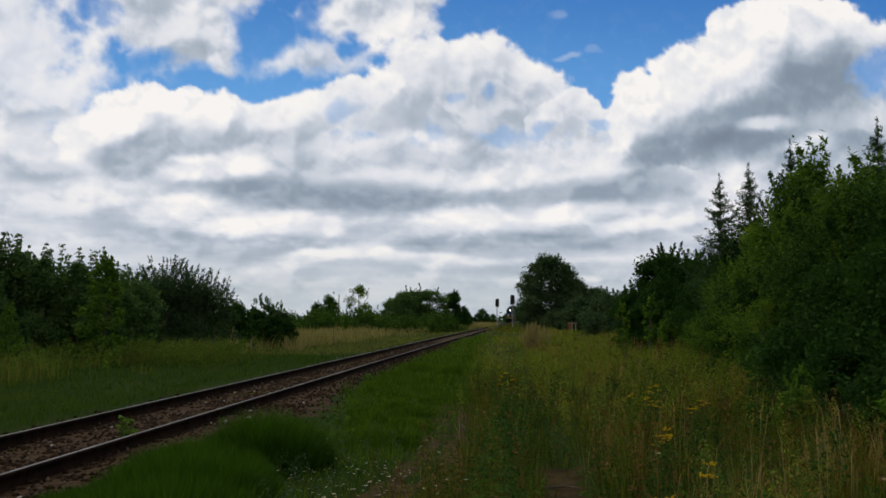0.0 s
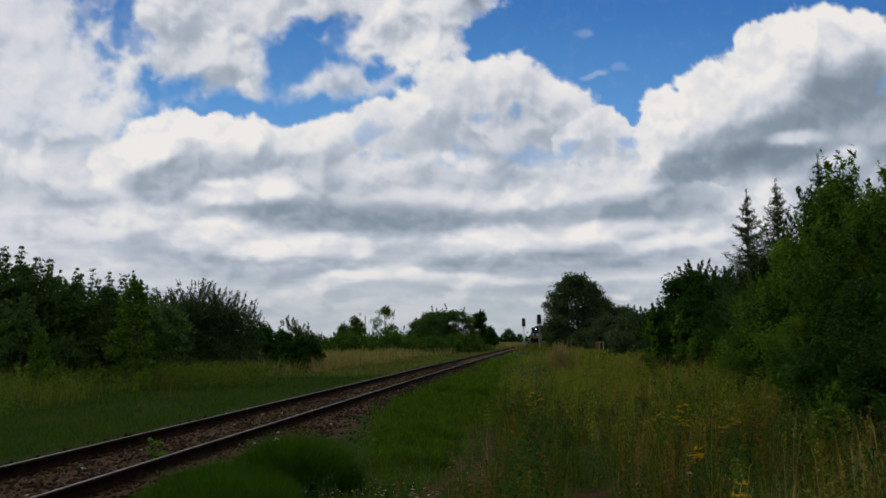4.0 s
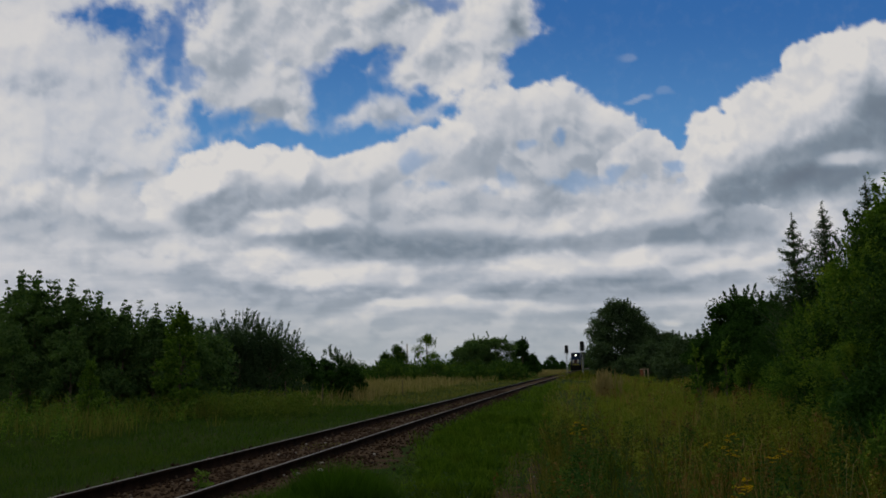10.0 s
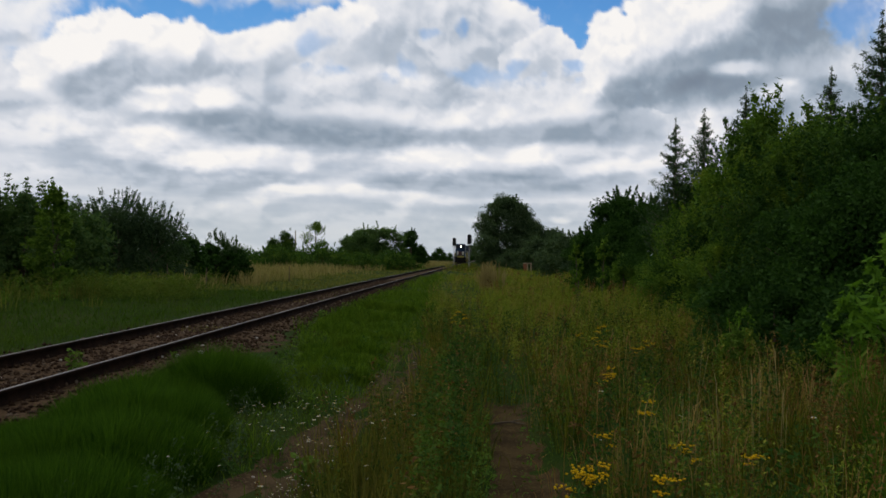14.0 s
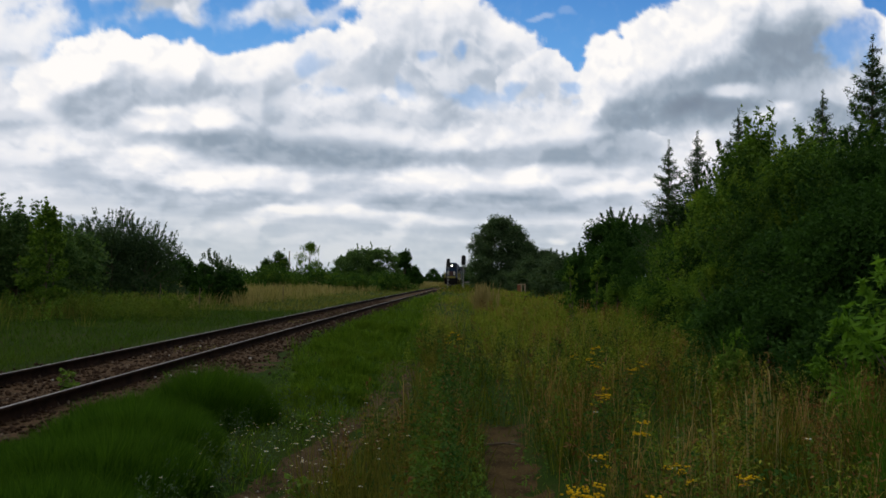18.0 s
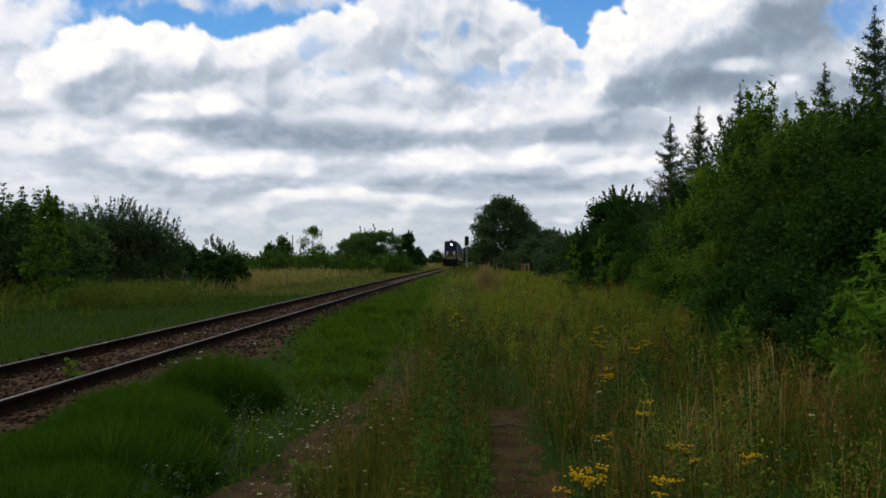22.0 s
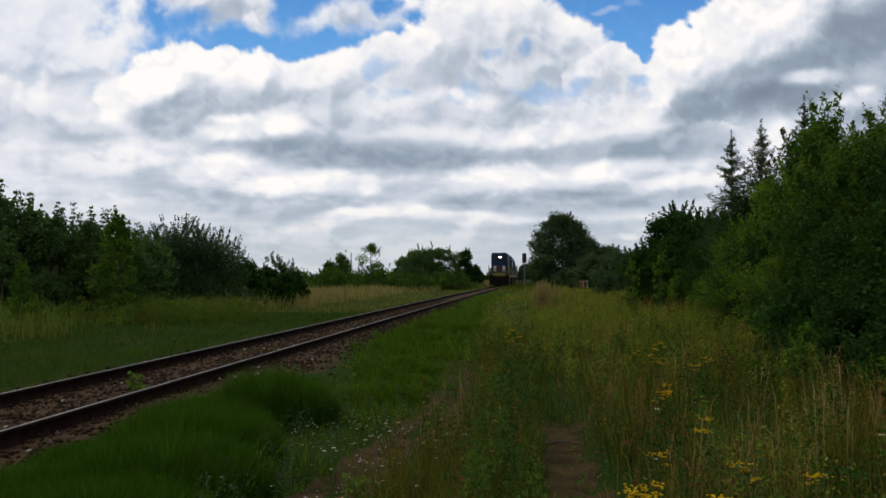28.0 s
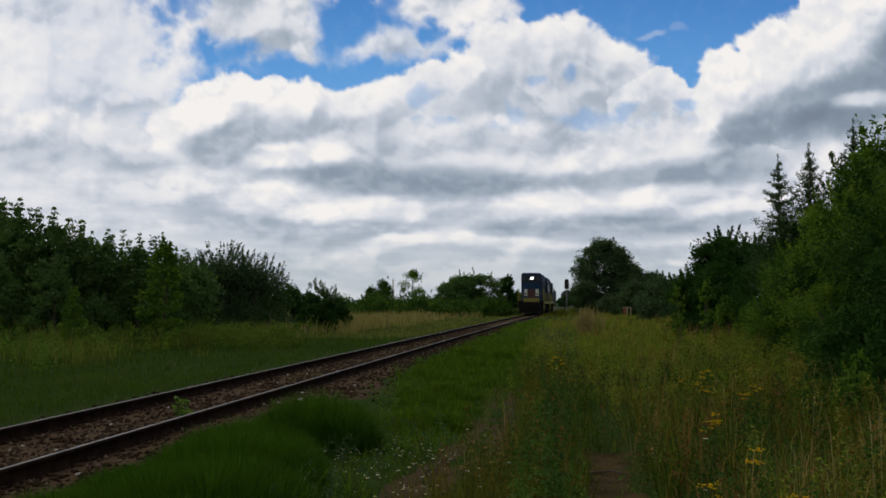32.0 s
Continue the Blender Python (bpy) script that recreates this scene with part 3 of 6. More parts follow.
strip("path", right_rut, 0.32, -14, 9.2, 0.25, 0.02, M["path_soil_shaded"], "bare trodden brown footpath in the grass", "path")


# ---- the track ----
def track():
    root = thing("railway_track", Matrix(), "single rusty railway track on brown weedy ballast", "railway track")
    head = [(-0.018, 0.1685), (-0.015, 0.1725), (0.018, 0.1725), (0.022, 0.1685)]
    web = [(-0.0625, 0.0), (-0.0625, 0.012), (-0.012, 0.03), (-0.009, 0.122), (-0.036, 0.134), (-0.036, 0.164), (-0.031, 0.169), (0.031, 0.169), (0.036, 0.164), (0.036, 0.134), (0.009, 0.122), (0.012, 0.03), (0.0625, 0.012), (0.0625, 0.0)]
    ys = [-60, -45, -30, -20, -14] + [-8 + 1.5 * i for i in range(60)] + [82 + 6 * i for i in range(40)]

    def sweep(outline, off, name, material, parent, label=""):
        vs, k = [], len(outline)
        for y in ys:
            sl = (track_x(y + 0.5) - track_x(y - 0.5))
            c = 1 / math.hypot(1, sl)
            for ox, oz in outline:
                d = off + ox
                vs.append((track_x(y) + d * c, y - d * sl * c, track_z(y) - 0.174 + oz))
        fs = [(j * k + i, j * k + (i + 1) % k, (j + 1) * k + (i + 1) % k, (j + 1) * k + i) for j in range(len(ys) - 1) for i in range(k)]
        return link_mesh(name, poly_mesh(name, vs, fs), material, parent, label)

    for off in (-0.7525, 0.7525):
        r = sweep(web, off, "rail", M["rail_web"], root, "rusty brown rail darkened for dim light on its sides")
        sweep(head, off, "running_surface", M["rail_head"], r, "worn bright steel rail head")
    # joints with fishplates
    bm = bmesh.new()
    box(bm, -0.024, -0.012, -0.35, 0.35, 0.045, 0.125, 0.004)
    box(bm, 0.012, 0.024, -0.35, 0.35, 0.045, 0.125, 0.004)
    for k in range(4):
        bar(bm, (-0.04, -0.26 + 0.173 * k, 0.085), (0.04, -0.26 + 0.173 * k, 0.085), 0.014, 6)
    plate = bpy.data.meshes.new("fishplate")
    bm.to_mesh(plate)
    bm.free()
    plate.materials.append(M["rail_web"])
    for y in (6.5, 31.5, 56.5):
        for off in (-0.7525, 0.7525):
            o = new("fishplate", plate)
            o.parent = root
            o.matrix_basis = pose(track_x(y) + off, y, track_z(y) - 0.174, 0, 0, -math.degrees(math.atan(0.09)))
    # sleepers, half sunk
    bm = bmesh.new()
    box(bm, -1.3, 1.3, -0.125, 0.125, -0.14, 0.0, 0.015)
    slp = bpy.data.meshes.new("sleeper")
    bm.to_mesh(slp)
    bm.free()
    slp.materials.append(M["sleeper"])
    rng = random.Random(3)
    y = -12.0
    while y < 110:
        o = new("sleeper", slp)
        o.parent = root
        o.matrix_basis = pose(track_x(y) + rng.uniform(-0.03, 0.03), y, track_z(y) - 0.166 - rng.uniform(0.0, 0.012), 0, rng.uniform(-0.4, 0.4), -5.2 + rng.uniform(-1, 1))
        y += 0.62
    return root


track()

# ---- plants ----
def leaf_quads(rng, at, size, up=0.35, slim=0.5):
    """Rhombic leaves at the given points, each with its own turn."""
    n = len(at)
    nor = rng.normal(size=(n, 3))
    nor[:, 2] = np.abs(nor[:, 2]) + up
    nor /= np.linalg.norm(nor, axis=1)[:, None]
    tan = np.cross(nor, rng.normal(size=(n, 3)))
    tan /= np.linalg.norm(tan, axis=1)[:, None] + 1e-9
    bit = np.cross(nor, tan)
    s = (size * rng.uniform(0.6, 1.25, n))[:, None]
    vs = np.stack([at - tan * s, at + bit * s * slim - tan * s * 0.1, at + tan * s, at - bit * s * slim - tan * s * 0.1], 1)
    return vs.reshape(-1, 3)


def quads_mesh(name, vs):
    return poly_mesh(name, vs, np.arange(len(vs)).reshape(-1, 4))


ENVELOPES = {
    "round": lambda u: np.sqrt(np.clip(1 - (2 * u - 0.95) ** 2 * 1.05, 0, 1)),
    "bush": lambda u: np.sqrt(np.clip(1 - u ** 2.2, 0, 1)) * (0.75 + 0.25 * np.clip(u * 5, 0, 1)),
    "dome": lambda u: np.sqrt(np.clip(1 - u ** 3.6, 0, 1)) * (0.85 + 0.15 * np.clip(u * 5, 0, 1)),
    "over": lambda u: np.where(u < 0.36, 0.5 + 0.5 * np.clip(u / 0.36, 0, 1), np.sqrt(np.clip(1 - ((u - 0.36) / 0.66) ** 2, 0, 1))),
    "cone": lambda u: np.clip(1.12 - u, 0, 1) ** 0.8 * (0.55 + 0.45 * np.clip(u * 4, 0, 1)),
    "column": lambda u: np.clip(1 - u ** 3, 0, 1) * (0.6 + 0.4 * np.clip(u * 3, 0, 1)),
}


def broadleaf(name, label, h, w, seed, leaves, leaf, mat_leaf, shape="bush", foot=0.1, clumps=60, shoots=0, slim=0.5, category="tree", thick=1.0, reach_out=1.0, spires=0):
    """A tree or shrub: a trunk with limbs, and a crown of leaf clumps with gaps, shoots and tall leafy spires standing out of it."""
    rng = np.random.default_rng(seed)
    root = thing(name, Matrix(), label, category)
    env, half = ENVELOPES[shape], w / 2
    u = rng.uniform(0.0, 1.0, clumps)
    ang = rng.uniform(0, 2 * np.pi, clumps)
    rad = env(u) * half * np.sqrt(rng.uniform(0.25, 1.0, clumps)) * rng.uniform(0.8, 1.12, clumps)
    lobes = 1 + 0.16 * np.sin(3 * ang + seed) + 0.10 * np.sin(5 * ang + 2 * seed)
    size = half * (0.20 + 1.2 / math.sqrt(clumps))
    reach = h - 0.7 * size
    cs = np.stack([rad * lobes * np.cos(ang), rad * lobes * np.sin(ang), foot * h + u * reach * (1 - foot)], 1)
    cs[:, 2] += rng.normal(0, 0.02 * h, clumps)
    # trunk and limbs
    bm = bmesh.new()
    top = 0.72 * h
    bar(bm, (0, 0, -0.1), (0.02 * h, 0.01 * h, top * 0.5), 0.022 * h * thick, 8, 0.015 * h * thick)
    bar(bm, (0.02 * h, 0.01 * h, top * 0.5), (0.0, 0.0, top), 0.015 * h * thick, 7, 0.005 * h * thick)
    part("trunk", bm, M["bark"], root)
    for c in cs[:: max(1, clumps // 7)]:
        bm = bmesh.new()
        z0 = min(top, max(0.12 * h, c[2] * 0.55))
        bar(bm, (0.01 * h, 0.005 * h, z0), tuple(c), 0.008 * h, 5, 0.002 * h)
        part("limb", bm, M["bark"], root)
    # crown
    per = rng.multinomial(leaves, rng.dirichlet(np.full(clumps, 4.0)))
    pts = []
    for c, n in zip(cs, per):
        q = rng.normal(size=(n, 3))
        q /= np.linalg.norm(q, axis=1)[:, None]
        q *= (rng.uniform(0.0, 1.0, n) ** 0.5)[:, None] * size * rng.uniform(0.6, 1.2)
        q[:, 2] *= 0.75
        pts.append(c + q)
    for _ in range(shoots):
        a, uu = rng.uniform(0, 2 * np.pi), rng.uniform(0.45, 0.98)
        r0 = env(np.array(uu)) * half * rng.uniform(0.5, 1.0)
        b0 = np.array([r0 * math.cos(a), r0 * math.sin(a), foot * h + uu * h * (1 - foot)])
        d = np.array([0.35 * math.cos(a), 0.35 * math.sin(a), 1.0]) * rng.uniform(0.05, 0.14) * h * reach_out
        k = int(leaves * 0.0016) + 12
        s = rng.uniform(0, 1, k)[:, None]
        pts.append(b0 + d * s + rng.normal(0, 0.012 * h, (k, 3)) * (1.15 - s))
    for _ in range(spires):
        a, r0 = rng.uniform(0, 2 * np.pi), half * rng.uniform(0.05, 0.62)
        z0, z1 = h * rng.uniform(0.68, 0.78), h * rng.uniform(0.98, 1.2)
        for z in np.arange(z0, z1, 0.042 * h):     # tiers of leaves up the shoot
            k = 16
            wide = 0.05 * h * (1.15 - 0.75 * (z - z0) / (z1 - z0)) * rng.uniform(0.6, 1.25)
            q = rng.normal(0, 1, (k, 3)) * np.array([wide * 0.6, wide * 0.6, 0.008 * h])
            pts.append(np.array([r0 * math.cos(a), r0 * math.sin(a), z]) + q)
    pts = np.concatenate(pts)
    pts[:, 2] = np.maximum(pts[:, 2], 0.03)
    link_mesh("crown", quads_mesh("crown", leaf_quads(rng, pts, leaf, 0.35, slim)), mat_leaf, root)
    return root


def larch(name, h, w, seed):
    """A young larch: a straight stem, level whorls of thin boughs with tufted needles, an open pointed top."""
    rng = np.random.default_rng(seed)
    root = thing(name, Matrix(), "dark green conifer with thin tufted boughs and pointed top", "conifer tree")
    bm = bmesh.new()
    bar(bm, (0, 0, -0.1), (0, 0, 0.985 * h), 0.015 * h, 8, 0.0015 * h)
    pts, z = [], 0.3 * h
    while z < 0.97 * h:
        k = rng.integers(6, 9)
        a0 = rng.uniform(0, 6.28)
        for i in range(k):
            a = a0 + i * 6.283 / k + rng.normal(0, 0.3)
            ln = (w / 2) * (1 - z / h) ** 0.92 * rng.uniform(0.35, 1.2) * (0.62 + 0.38 * min(1.0, (1 - z / h) * 4)) + 0.006 * h
            st = np.array([0, 0, z + rng.normal(0, 0.018 * h)])
            way = np.array([math.cos(a), math.sin(a), 0.0])
            rise = rng.uniform(0.05, 0.35)
            elbow = st + way * ln * 0.6 + np.array([0, 0, ln * 0.6 * rise * 0.5])
            tip = st + way * ln + np.array([0, 0, ln * (rise + 0.18)])
            bar(bm, tuple(st), tuple(elbow), 0.004 * h * (1 - 0.6 * z / h), 4, 0.0022 * h * (1 - 0.6 * z / h))
            bar(bm, tuple(elbow), tuple(tip), 0.0022 * h * (1 - 0.6 * z / h), 4, 0.001)
            n = int(10 + 640 * ln / w)
            s = rng.uniform(0.06, 1.04, n)[:, None]
            along = np.where(s < 0.6, st + (elbow - st) * (s / 0.6), elbow + (tip - elbow) * ((s - 0.6) / 0.4))
            across = np.array([-math.sin(a), math.cos(a), 0.0])
            fan = rng.normal(0, 0.24 * ln, (n, 1)) * (s * (1.2 - s)) * 1.8
            pts.append(along + across * fan + np.array([0, 0, -0.3]) * np.abs(fan) + rng.normal(0, 0.0045 * h, (n, 3)))
        z += h * rng.uniform(0.028, 0.042)
    part("trunk", bm, M["bark"], root)
    n = 50
    pts.append(np.array([0, 0, 0.93 * h]) + rng.normal(0, 0.003 * h, (n, 3)) + np.array([0, 0, 1]) * rng.uniform(0, 0.08 * h, (n, 1)))
    pts = np.concatenate(pts)
    link_mesh("crown", quads_mesh("crown", leaf_quads(rng, pts, 0.055, 0.2, 0.2)), M["needle"], root)
    return root


def put(ob, x, y, turn=0.0, size=1.0, tall=1.0, first=False, lift=0.0):
    """Stands a plant on the ground: the first one itself, later ones as copies."""
    m = Matrix.LocRotScale((x, y, float(ground_z(x, y)) + lift), Euler((0, 0, radians(turn))), (size, size, size * tall))
    if first:
        ob.matrix_basis = m
        return ob
    ob2 = copy_thing(ob, Matrix())
    ob2.matrix_basis = m
    return ob2


def stand(ob, places):
    for i, p in enumerate(places):
        put(ob, *p, first=False)
    for o in (*ob.children_recursive, ob):
        bpy.data.objects.remove(o)


# the thicket beside the path
shrub_a = broadleaf("shrub", "tall dense green broadleaf shrub in a trackside thicket", 4.4, 4.2, 11, 42000, 0.047, M["leaf_thicket_shaded"], "over", 0.14, 70, 60)
stand(shrub_a, [(8.6, 16.0, 20, 1.0, 1.02), (9.6, 20.5, 120, 1.05, 1.12), (11.3, 17.5, 210, 1.15, 1.06), (10.2, 26.0, 60, 1.0, 1.0)])
shrub_b = broadleaf("shrub", "dark green broadleaf shrub with bare lower twigs", 4.0, 4.0, 23, 34000, 0.050, M["leaf_dark"], "over", 0.14, 64, 40)
stand(shrub_b, [(7.2, 12.4, 300, 0.8, 1.05), (9.2, 11.2, 250, 1.05, 1.0), (7.9, 14.0, 0, 0.85, 1.0), (9.0, 23.5, 80, 0.85, 0.95), (10.6, 31.0, 140, 0.95, 0.95), (11.8, 27.0, 200, 1.1, 1.1), (8.4, 18.2, 260, 0.8, 0.9), (14.0, 19.0, 30, 1.3, 1.2), (9.9, 14.2, 70, 1.0, 1.1)])
shrub_d = broadleaf("shrub", "fresh light green broadleaf shrub with pointed shoots", 4.3, 3.3, 27, 15000, 0.055, M["leaf_fresh"], "bush", 0.06, 34, 90, 0.36)
stand(shrub_d, [(8.1, 19.6, 40, 0.95, 1.02), (8.0, 22.6, 160, 0.75, 0.95), (8.6, 17.0, 280, 0.98, 1.06), (7.0, 17.4, 100, 0.5, 1.0)])
shrub_c = broadleaf("bush", "bright yellowish green sapling bush among tall grass", 2.2, 1.9, 31, 6500, 0.07, M["leaf_light"], "bush", 0.03, 40, 30, category="bush")
stand(shrub_c, [(6.3, 9.3, 0, 0.8, 1.05), (10.4, 38.0, 200, 0.8, 1.1), (4.35, 10.3, 270, 0.33, 1.1), (7.3, 19.5, 20, 0.65, 1.0), (6.8, 16.6, 300, 0.6, 1.0), (6.3, 6.9, 90, 0.7, 1.0)])
sapling_near = broadleaf("bush", "bright green leafy sapling beside the thicket", 1.75, 1.5, 37, 800, 0.095, M["sapling_leaf"], "bush", 0.03, 22, 26, 0.26, category="bush")
stand(sapling_near, [(5.15, 8.2, 0, 1.0), (5.05, 9.1, 140, 0.6), (4.9, 11.6, 220, 0.4, 1.3)])
fir = larch("larch", 6.2, 3.9, 5)
stand(fir, [(8.72, 26.0, 0, 0.985), (9.65, 26.0, 90, 1.04), (11.0, 26.0, 200, 1.16), (13.8, 26.0, 320, 1.28), (13.1, 22.0, 40, 1.38), (12.4, 27.5, 150, 1.0)])
# low bushes added; their dark leaves stand in for shade at the thicket's foot
shade_bush = broadleaf("bush", "low dark green bush added for shade at the thicket's foot", 1.35, 1.9, 107, 7000, 0.042, M["leaf_dark"], "bush", 0.0, 40, 30, category="bush")
stand(shade_bush, [(5.5, 11.9, 0, 1.0), (6.0, 13.9, 70, 1.1), (6.7, 16.2, 140, 1.1), (5.6, 10.0, 300, 1.0), (6.1, 10.8, 30, 1.15), (5.8, 7.4, 110, 1.0), (6.4, 12.4, 190, 1.2), (7.9, 21.6, 20, 1.1)])
rowan = broadleaf("tree", "light green young tree with feathery leaves in the thicket", 5.9, 2.6, 39, 6500, 0.11, M["leaf_light"], "cone", 0.1, 46, 40, 0.28)
stand(rowan, [(9.1, 20.4, 0, 0.97), (10.5, 20.6, 90, 0.93)])
dark_tree = broadleaf("tree", "dark green dense broadleaf tree behind the grass", 5.4, 5.0, 41, 19000, 0.10, M["leaf_dark"], "bush", 0.02, 80, 36)
stand(dark_tree, [(11.9, 44.0, 0, 0.98), (13.9, 46.0, 100, 0.95), (15.3, 60.0, 200, 0.78), (13.2, 38.0, 40, 0.8), (10.9, 41.0, 300, 0.7), (9.95, 43.0, 120, 0.6)])
far_bush = broadleaf("bush", "dull green hedge bush in the distance", 4.2, 5.0, 43, 7500, 0.155, M["leaf_grey_hazed"], "bush", 0.0, 50, 18, category="bush")
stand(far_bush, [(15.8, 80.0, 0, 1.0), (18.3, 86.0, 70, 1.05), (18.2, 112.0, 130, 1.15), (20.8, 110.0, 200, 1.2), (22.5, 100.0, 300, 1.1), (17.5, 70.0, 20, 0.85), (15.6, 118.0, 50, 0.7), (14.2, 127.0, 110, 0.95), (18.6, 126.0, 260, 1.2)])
big_tree = broadleaf("tree", "large round dark broadleaf tree beside the track", 11.9, 9.8, 47, 56000, 0.165, M["leaf_grey_hazed"], "dome", 0.0, 340, 8)
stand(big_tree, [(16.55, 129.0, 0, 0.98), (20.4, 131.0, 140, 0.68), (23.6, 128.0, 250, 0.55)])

# the row of trees across the track
poplar = broadleaf("tree", "young pointed broadleaf tree in a trackside row", 4.75, 3.0, 53, 8600, 0.09, M["leaf_olive_hazed"], "bush", 0.0, 70, 10, spires=5)
stand(poplar, [(-18.0, 30.0, 0, 0.98), (-16.6, 30.0, 60, 0.92), (-15.7, 30.6, 130, 0.84), (-14.6, 30.4, 190, 0.78), (-13.7, 31.0, 250, 0.76), (-19.3, 31.0, 300, 1.0), (-12.9, 32.0, 20, 0.72), (-20.8, 30.0, 80, 1.0), (-22.4, 31.0, 15, 1.05),
               (-15.4, 28.0, 45, 0.55), (-17.2, 27.5, 100, 0.6)])
filler = broadleaf("shrub", "dark green shrub filling the tree row", 3.4, 3.8, 57, 7500, 0.105, M["leaf_olive_hazed"], "bush", 0.0, 70, 24)
stand(filler, [(-14.6, 33.0, 0, 1.0), (-16.6, 33.0, 90, 1.1), (-18.8, 33.0, 180, 1.15), (-13.2, 34.5, 270, 0.95), (-21.2, 33.0, 30, 1.2), (-16.0, 28.5, 130, 0.5), (-14.4, 29.0, 200, 0.5)])
sapling = broadleaf("sapling", "slim light green sapling in front of darker trees", 3.7, 1.6, 59, 4600, 0.08, M["leaf_light"], "column", 0.0, 60, 40, thick=0.4)
stand(sapling, [(-11.75, 28.6, 0, 0.98), (-13.1, 25.0, 90, 0.5)])
slim_sapling = broadleaf("sapling", "slim bright green sapling before the dark tree", 2.5, 0.66, 103, 520, 0.085, M["leaf_fresh"], "column", 0.2, 20, 6, 0.4, thick=0.4)
stand(slim_sapling, [(6.45, 30.0, 40, 0.86), (7.5, 30.2, 200, 0.95), (5.9, 27.0, 120, 0.5)])
willow = broadleaf("shrub", "broad grey-green willow shrub with upright shoots", 4.0, 4.8, 61, 21000, 0.085, M["leaf_willow"], "bush", 0.0, 80, 150, 0.24, reach_out=1.8)
stand(willow, [(-12.9, 38.5, 0, 0.95), (-11.6, 39.5, 120, 0.86), (-14.6, 40.0, 220, 0.85)])
low_bush = broadleaf("bush", "low dark green bush at the field's edge", 2.7, 3.0, 67, 4600, 0.12, M["leaf_dark"], "bush", 0.0, 44, 10, category="bush")
stand(low_bush, [(-11.7, 45.0, 0, 1.0), (-10.3, 47.0, 80, 0.82), (-13.4, 44.0, 160, 1.0), (-9.6, 49.0, 240, 0.72), (-15.2, 42.0, 20, 1.1)])
spiky = broadleaf("shrub", "sparse shrub with bare upright twigs", 2.9, 2.0, 71, 2600, 0.10, M["leaf_grey_hazed"], "bush", 0.0, 20, 44, 0.3)
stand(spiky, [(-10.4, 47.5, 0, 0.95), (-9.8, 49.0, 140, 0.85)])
hedge = broadleaf("bush", "low green hedgerow bush across the field", 2.6, 7.0, 73, 8000, 0.125, M["leaf_mid"], "bush", 0.0, 60, 14, category="bush")
stand(hedge, [(-17.5 + 4.2 * i, 88.0 + 4.5 * i, 40 * i, 0.9 + 0.1 * (i % 3)) for i in range(5)] + [(-24.0, 86.0, 10, 0.9), (-30.0, 84.0, 200, 1.0)])
airy = broadleaf("tree", "airy light green young tree with thin crown", 5.8, 3.2, 79, 6500, 0.09, M["leaf_light"], "round", 0.15, 26, 30)
stand(airy, [(-11.2, 109.5, 0, 1.0)])
small_tree = broadleaf("tree", "small green tree in the distance", 4.6, 3.6, 83, 12000, 0.10, M["leaf_mid"], "cone", 0.0, 44, 16)
stand(small_tree, [(-14.8, 109.0, 0, 1.0), (-17.0, 112.0, 90, 0.8)])
mid_tree = broadleaf("tree", "rounded green tree beyond the track", 6.4, 6.4, 89, 18000, 0.14, M["leaf_olive_hazed"], "dome", 0.0, 110, 6)
stand(mid_tree, [(-5.2, 121.0, 0, 0.95), (-2.4, 123.0, 100, 1.0), (-7.0, 119.0, 200, 0.7)])
pointed = broadleaf("tree", "dark pointed tree beyond the track", 5.9, 4.4, 97, 16000, 0.125, M["leaf_dark"], "cone", 0.0, 60, 14)
stand(pointed, [(1.6, 130.0, 0, 1.02), (3.4, 134.0, 90, 0.62)])
lone = broadleaf("tree", "distant dark tree standing at the line's end", 6.5, 7.5, 101, 5000, 0.28, M["leaf_dark"], "round", 0.02, 34, 6)
stand(lone, [(32.0, 330.0, 0, 1.1), (43.0, 350.0, 90, 0.9), (20.0, 420.0, 30, 1.0), (8.0, 430.0, 60, 0.9), (56.0, 400.0, 10, 1.0), (26.6, 332.0, 120, 0.7), (10.5, 330.0, 40, 0.5), (14.5, 345.0, 200, 0.58), (18.0, 350.0, 90, 0.48), (21.5, 360.0, 260, 0.58), (5.5, 320.0, 310, 0.48)])


def far_woods():
    """Low woods along the horizon, all round."""
    rng = np.random.default_rng(7)
    pts = []
    for k in range(420):
        a = rng.uniform(0, 2 * np.pi)
        r = rng.uniform(560, 760)
        c = np.array([math.sin(a) * r, math.cos(a) * r, 0])
        n = 45
        q = rng.normal(size=(n, 3)) * np.array([9, 9, 2.2])
        q[:, 2] = np.abs(q[:, 2]) * rng.uniform(0.7, 1.3) + 0.5
        pts.append(c + q)
    ob = link_mesh("far_woods", quads_mesh("far_woods", leaf_quads(rng, np.concatenate(pts), 1.6, 0.2, 0.7)), M["leaf_dark"])
    tagged(ob, "low dark woods along the horizon", "woods", kind="stuff")


far_woods()


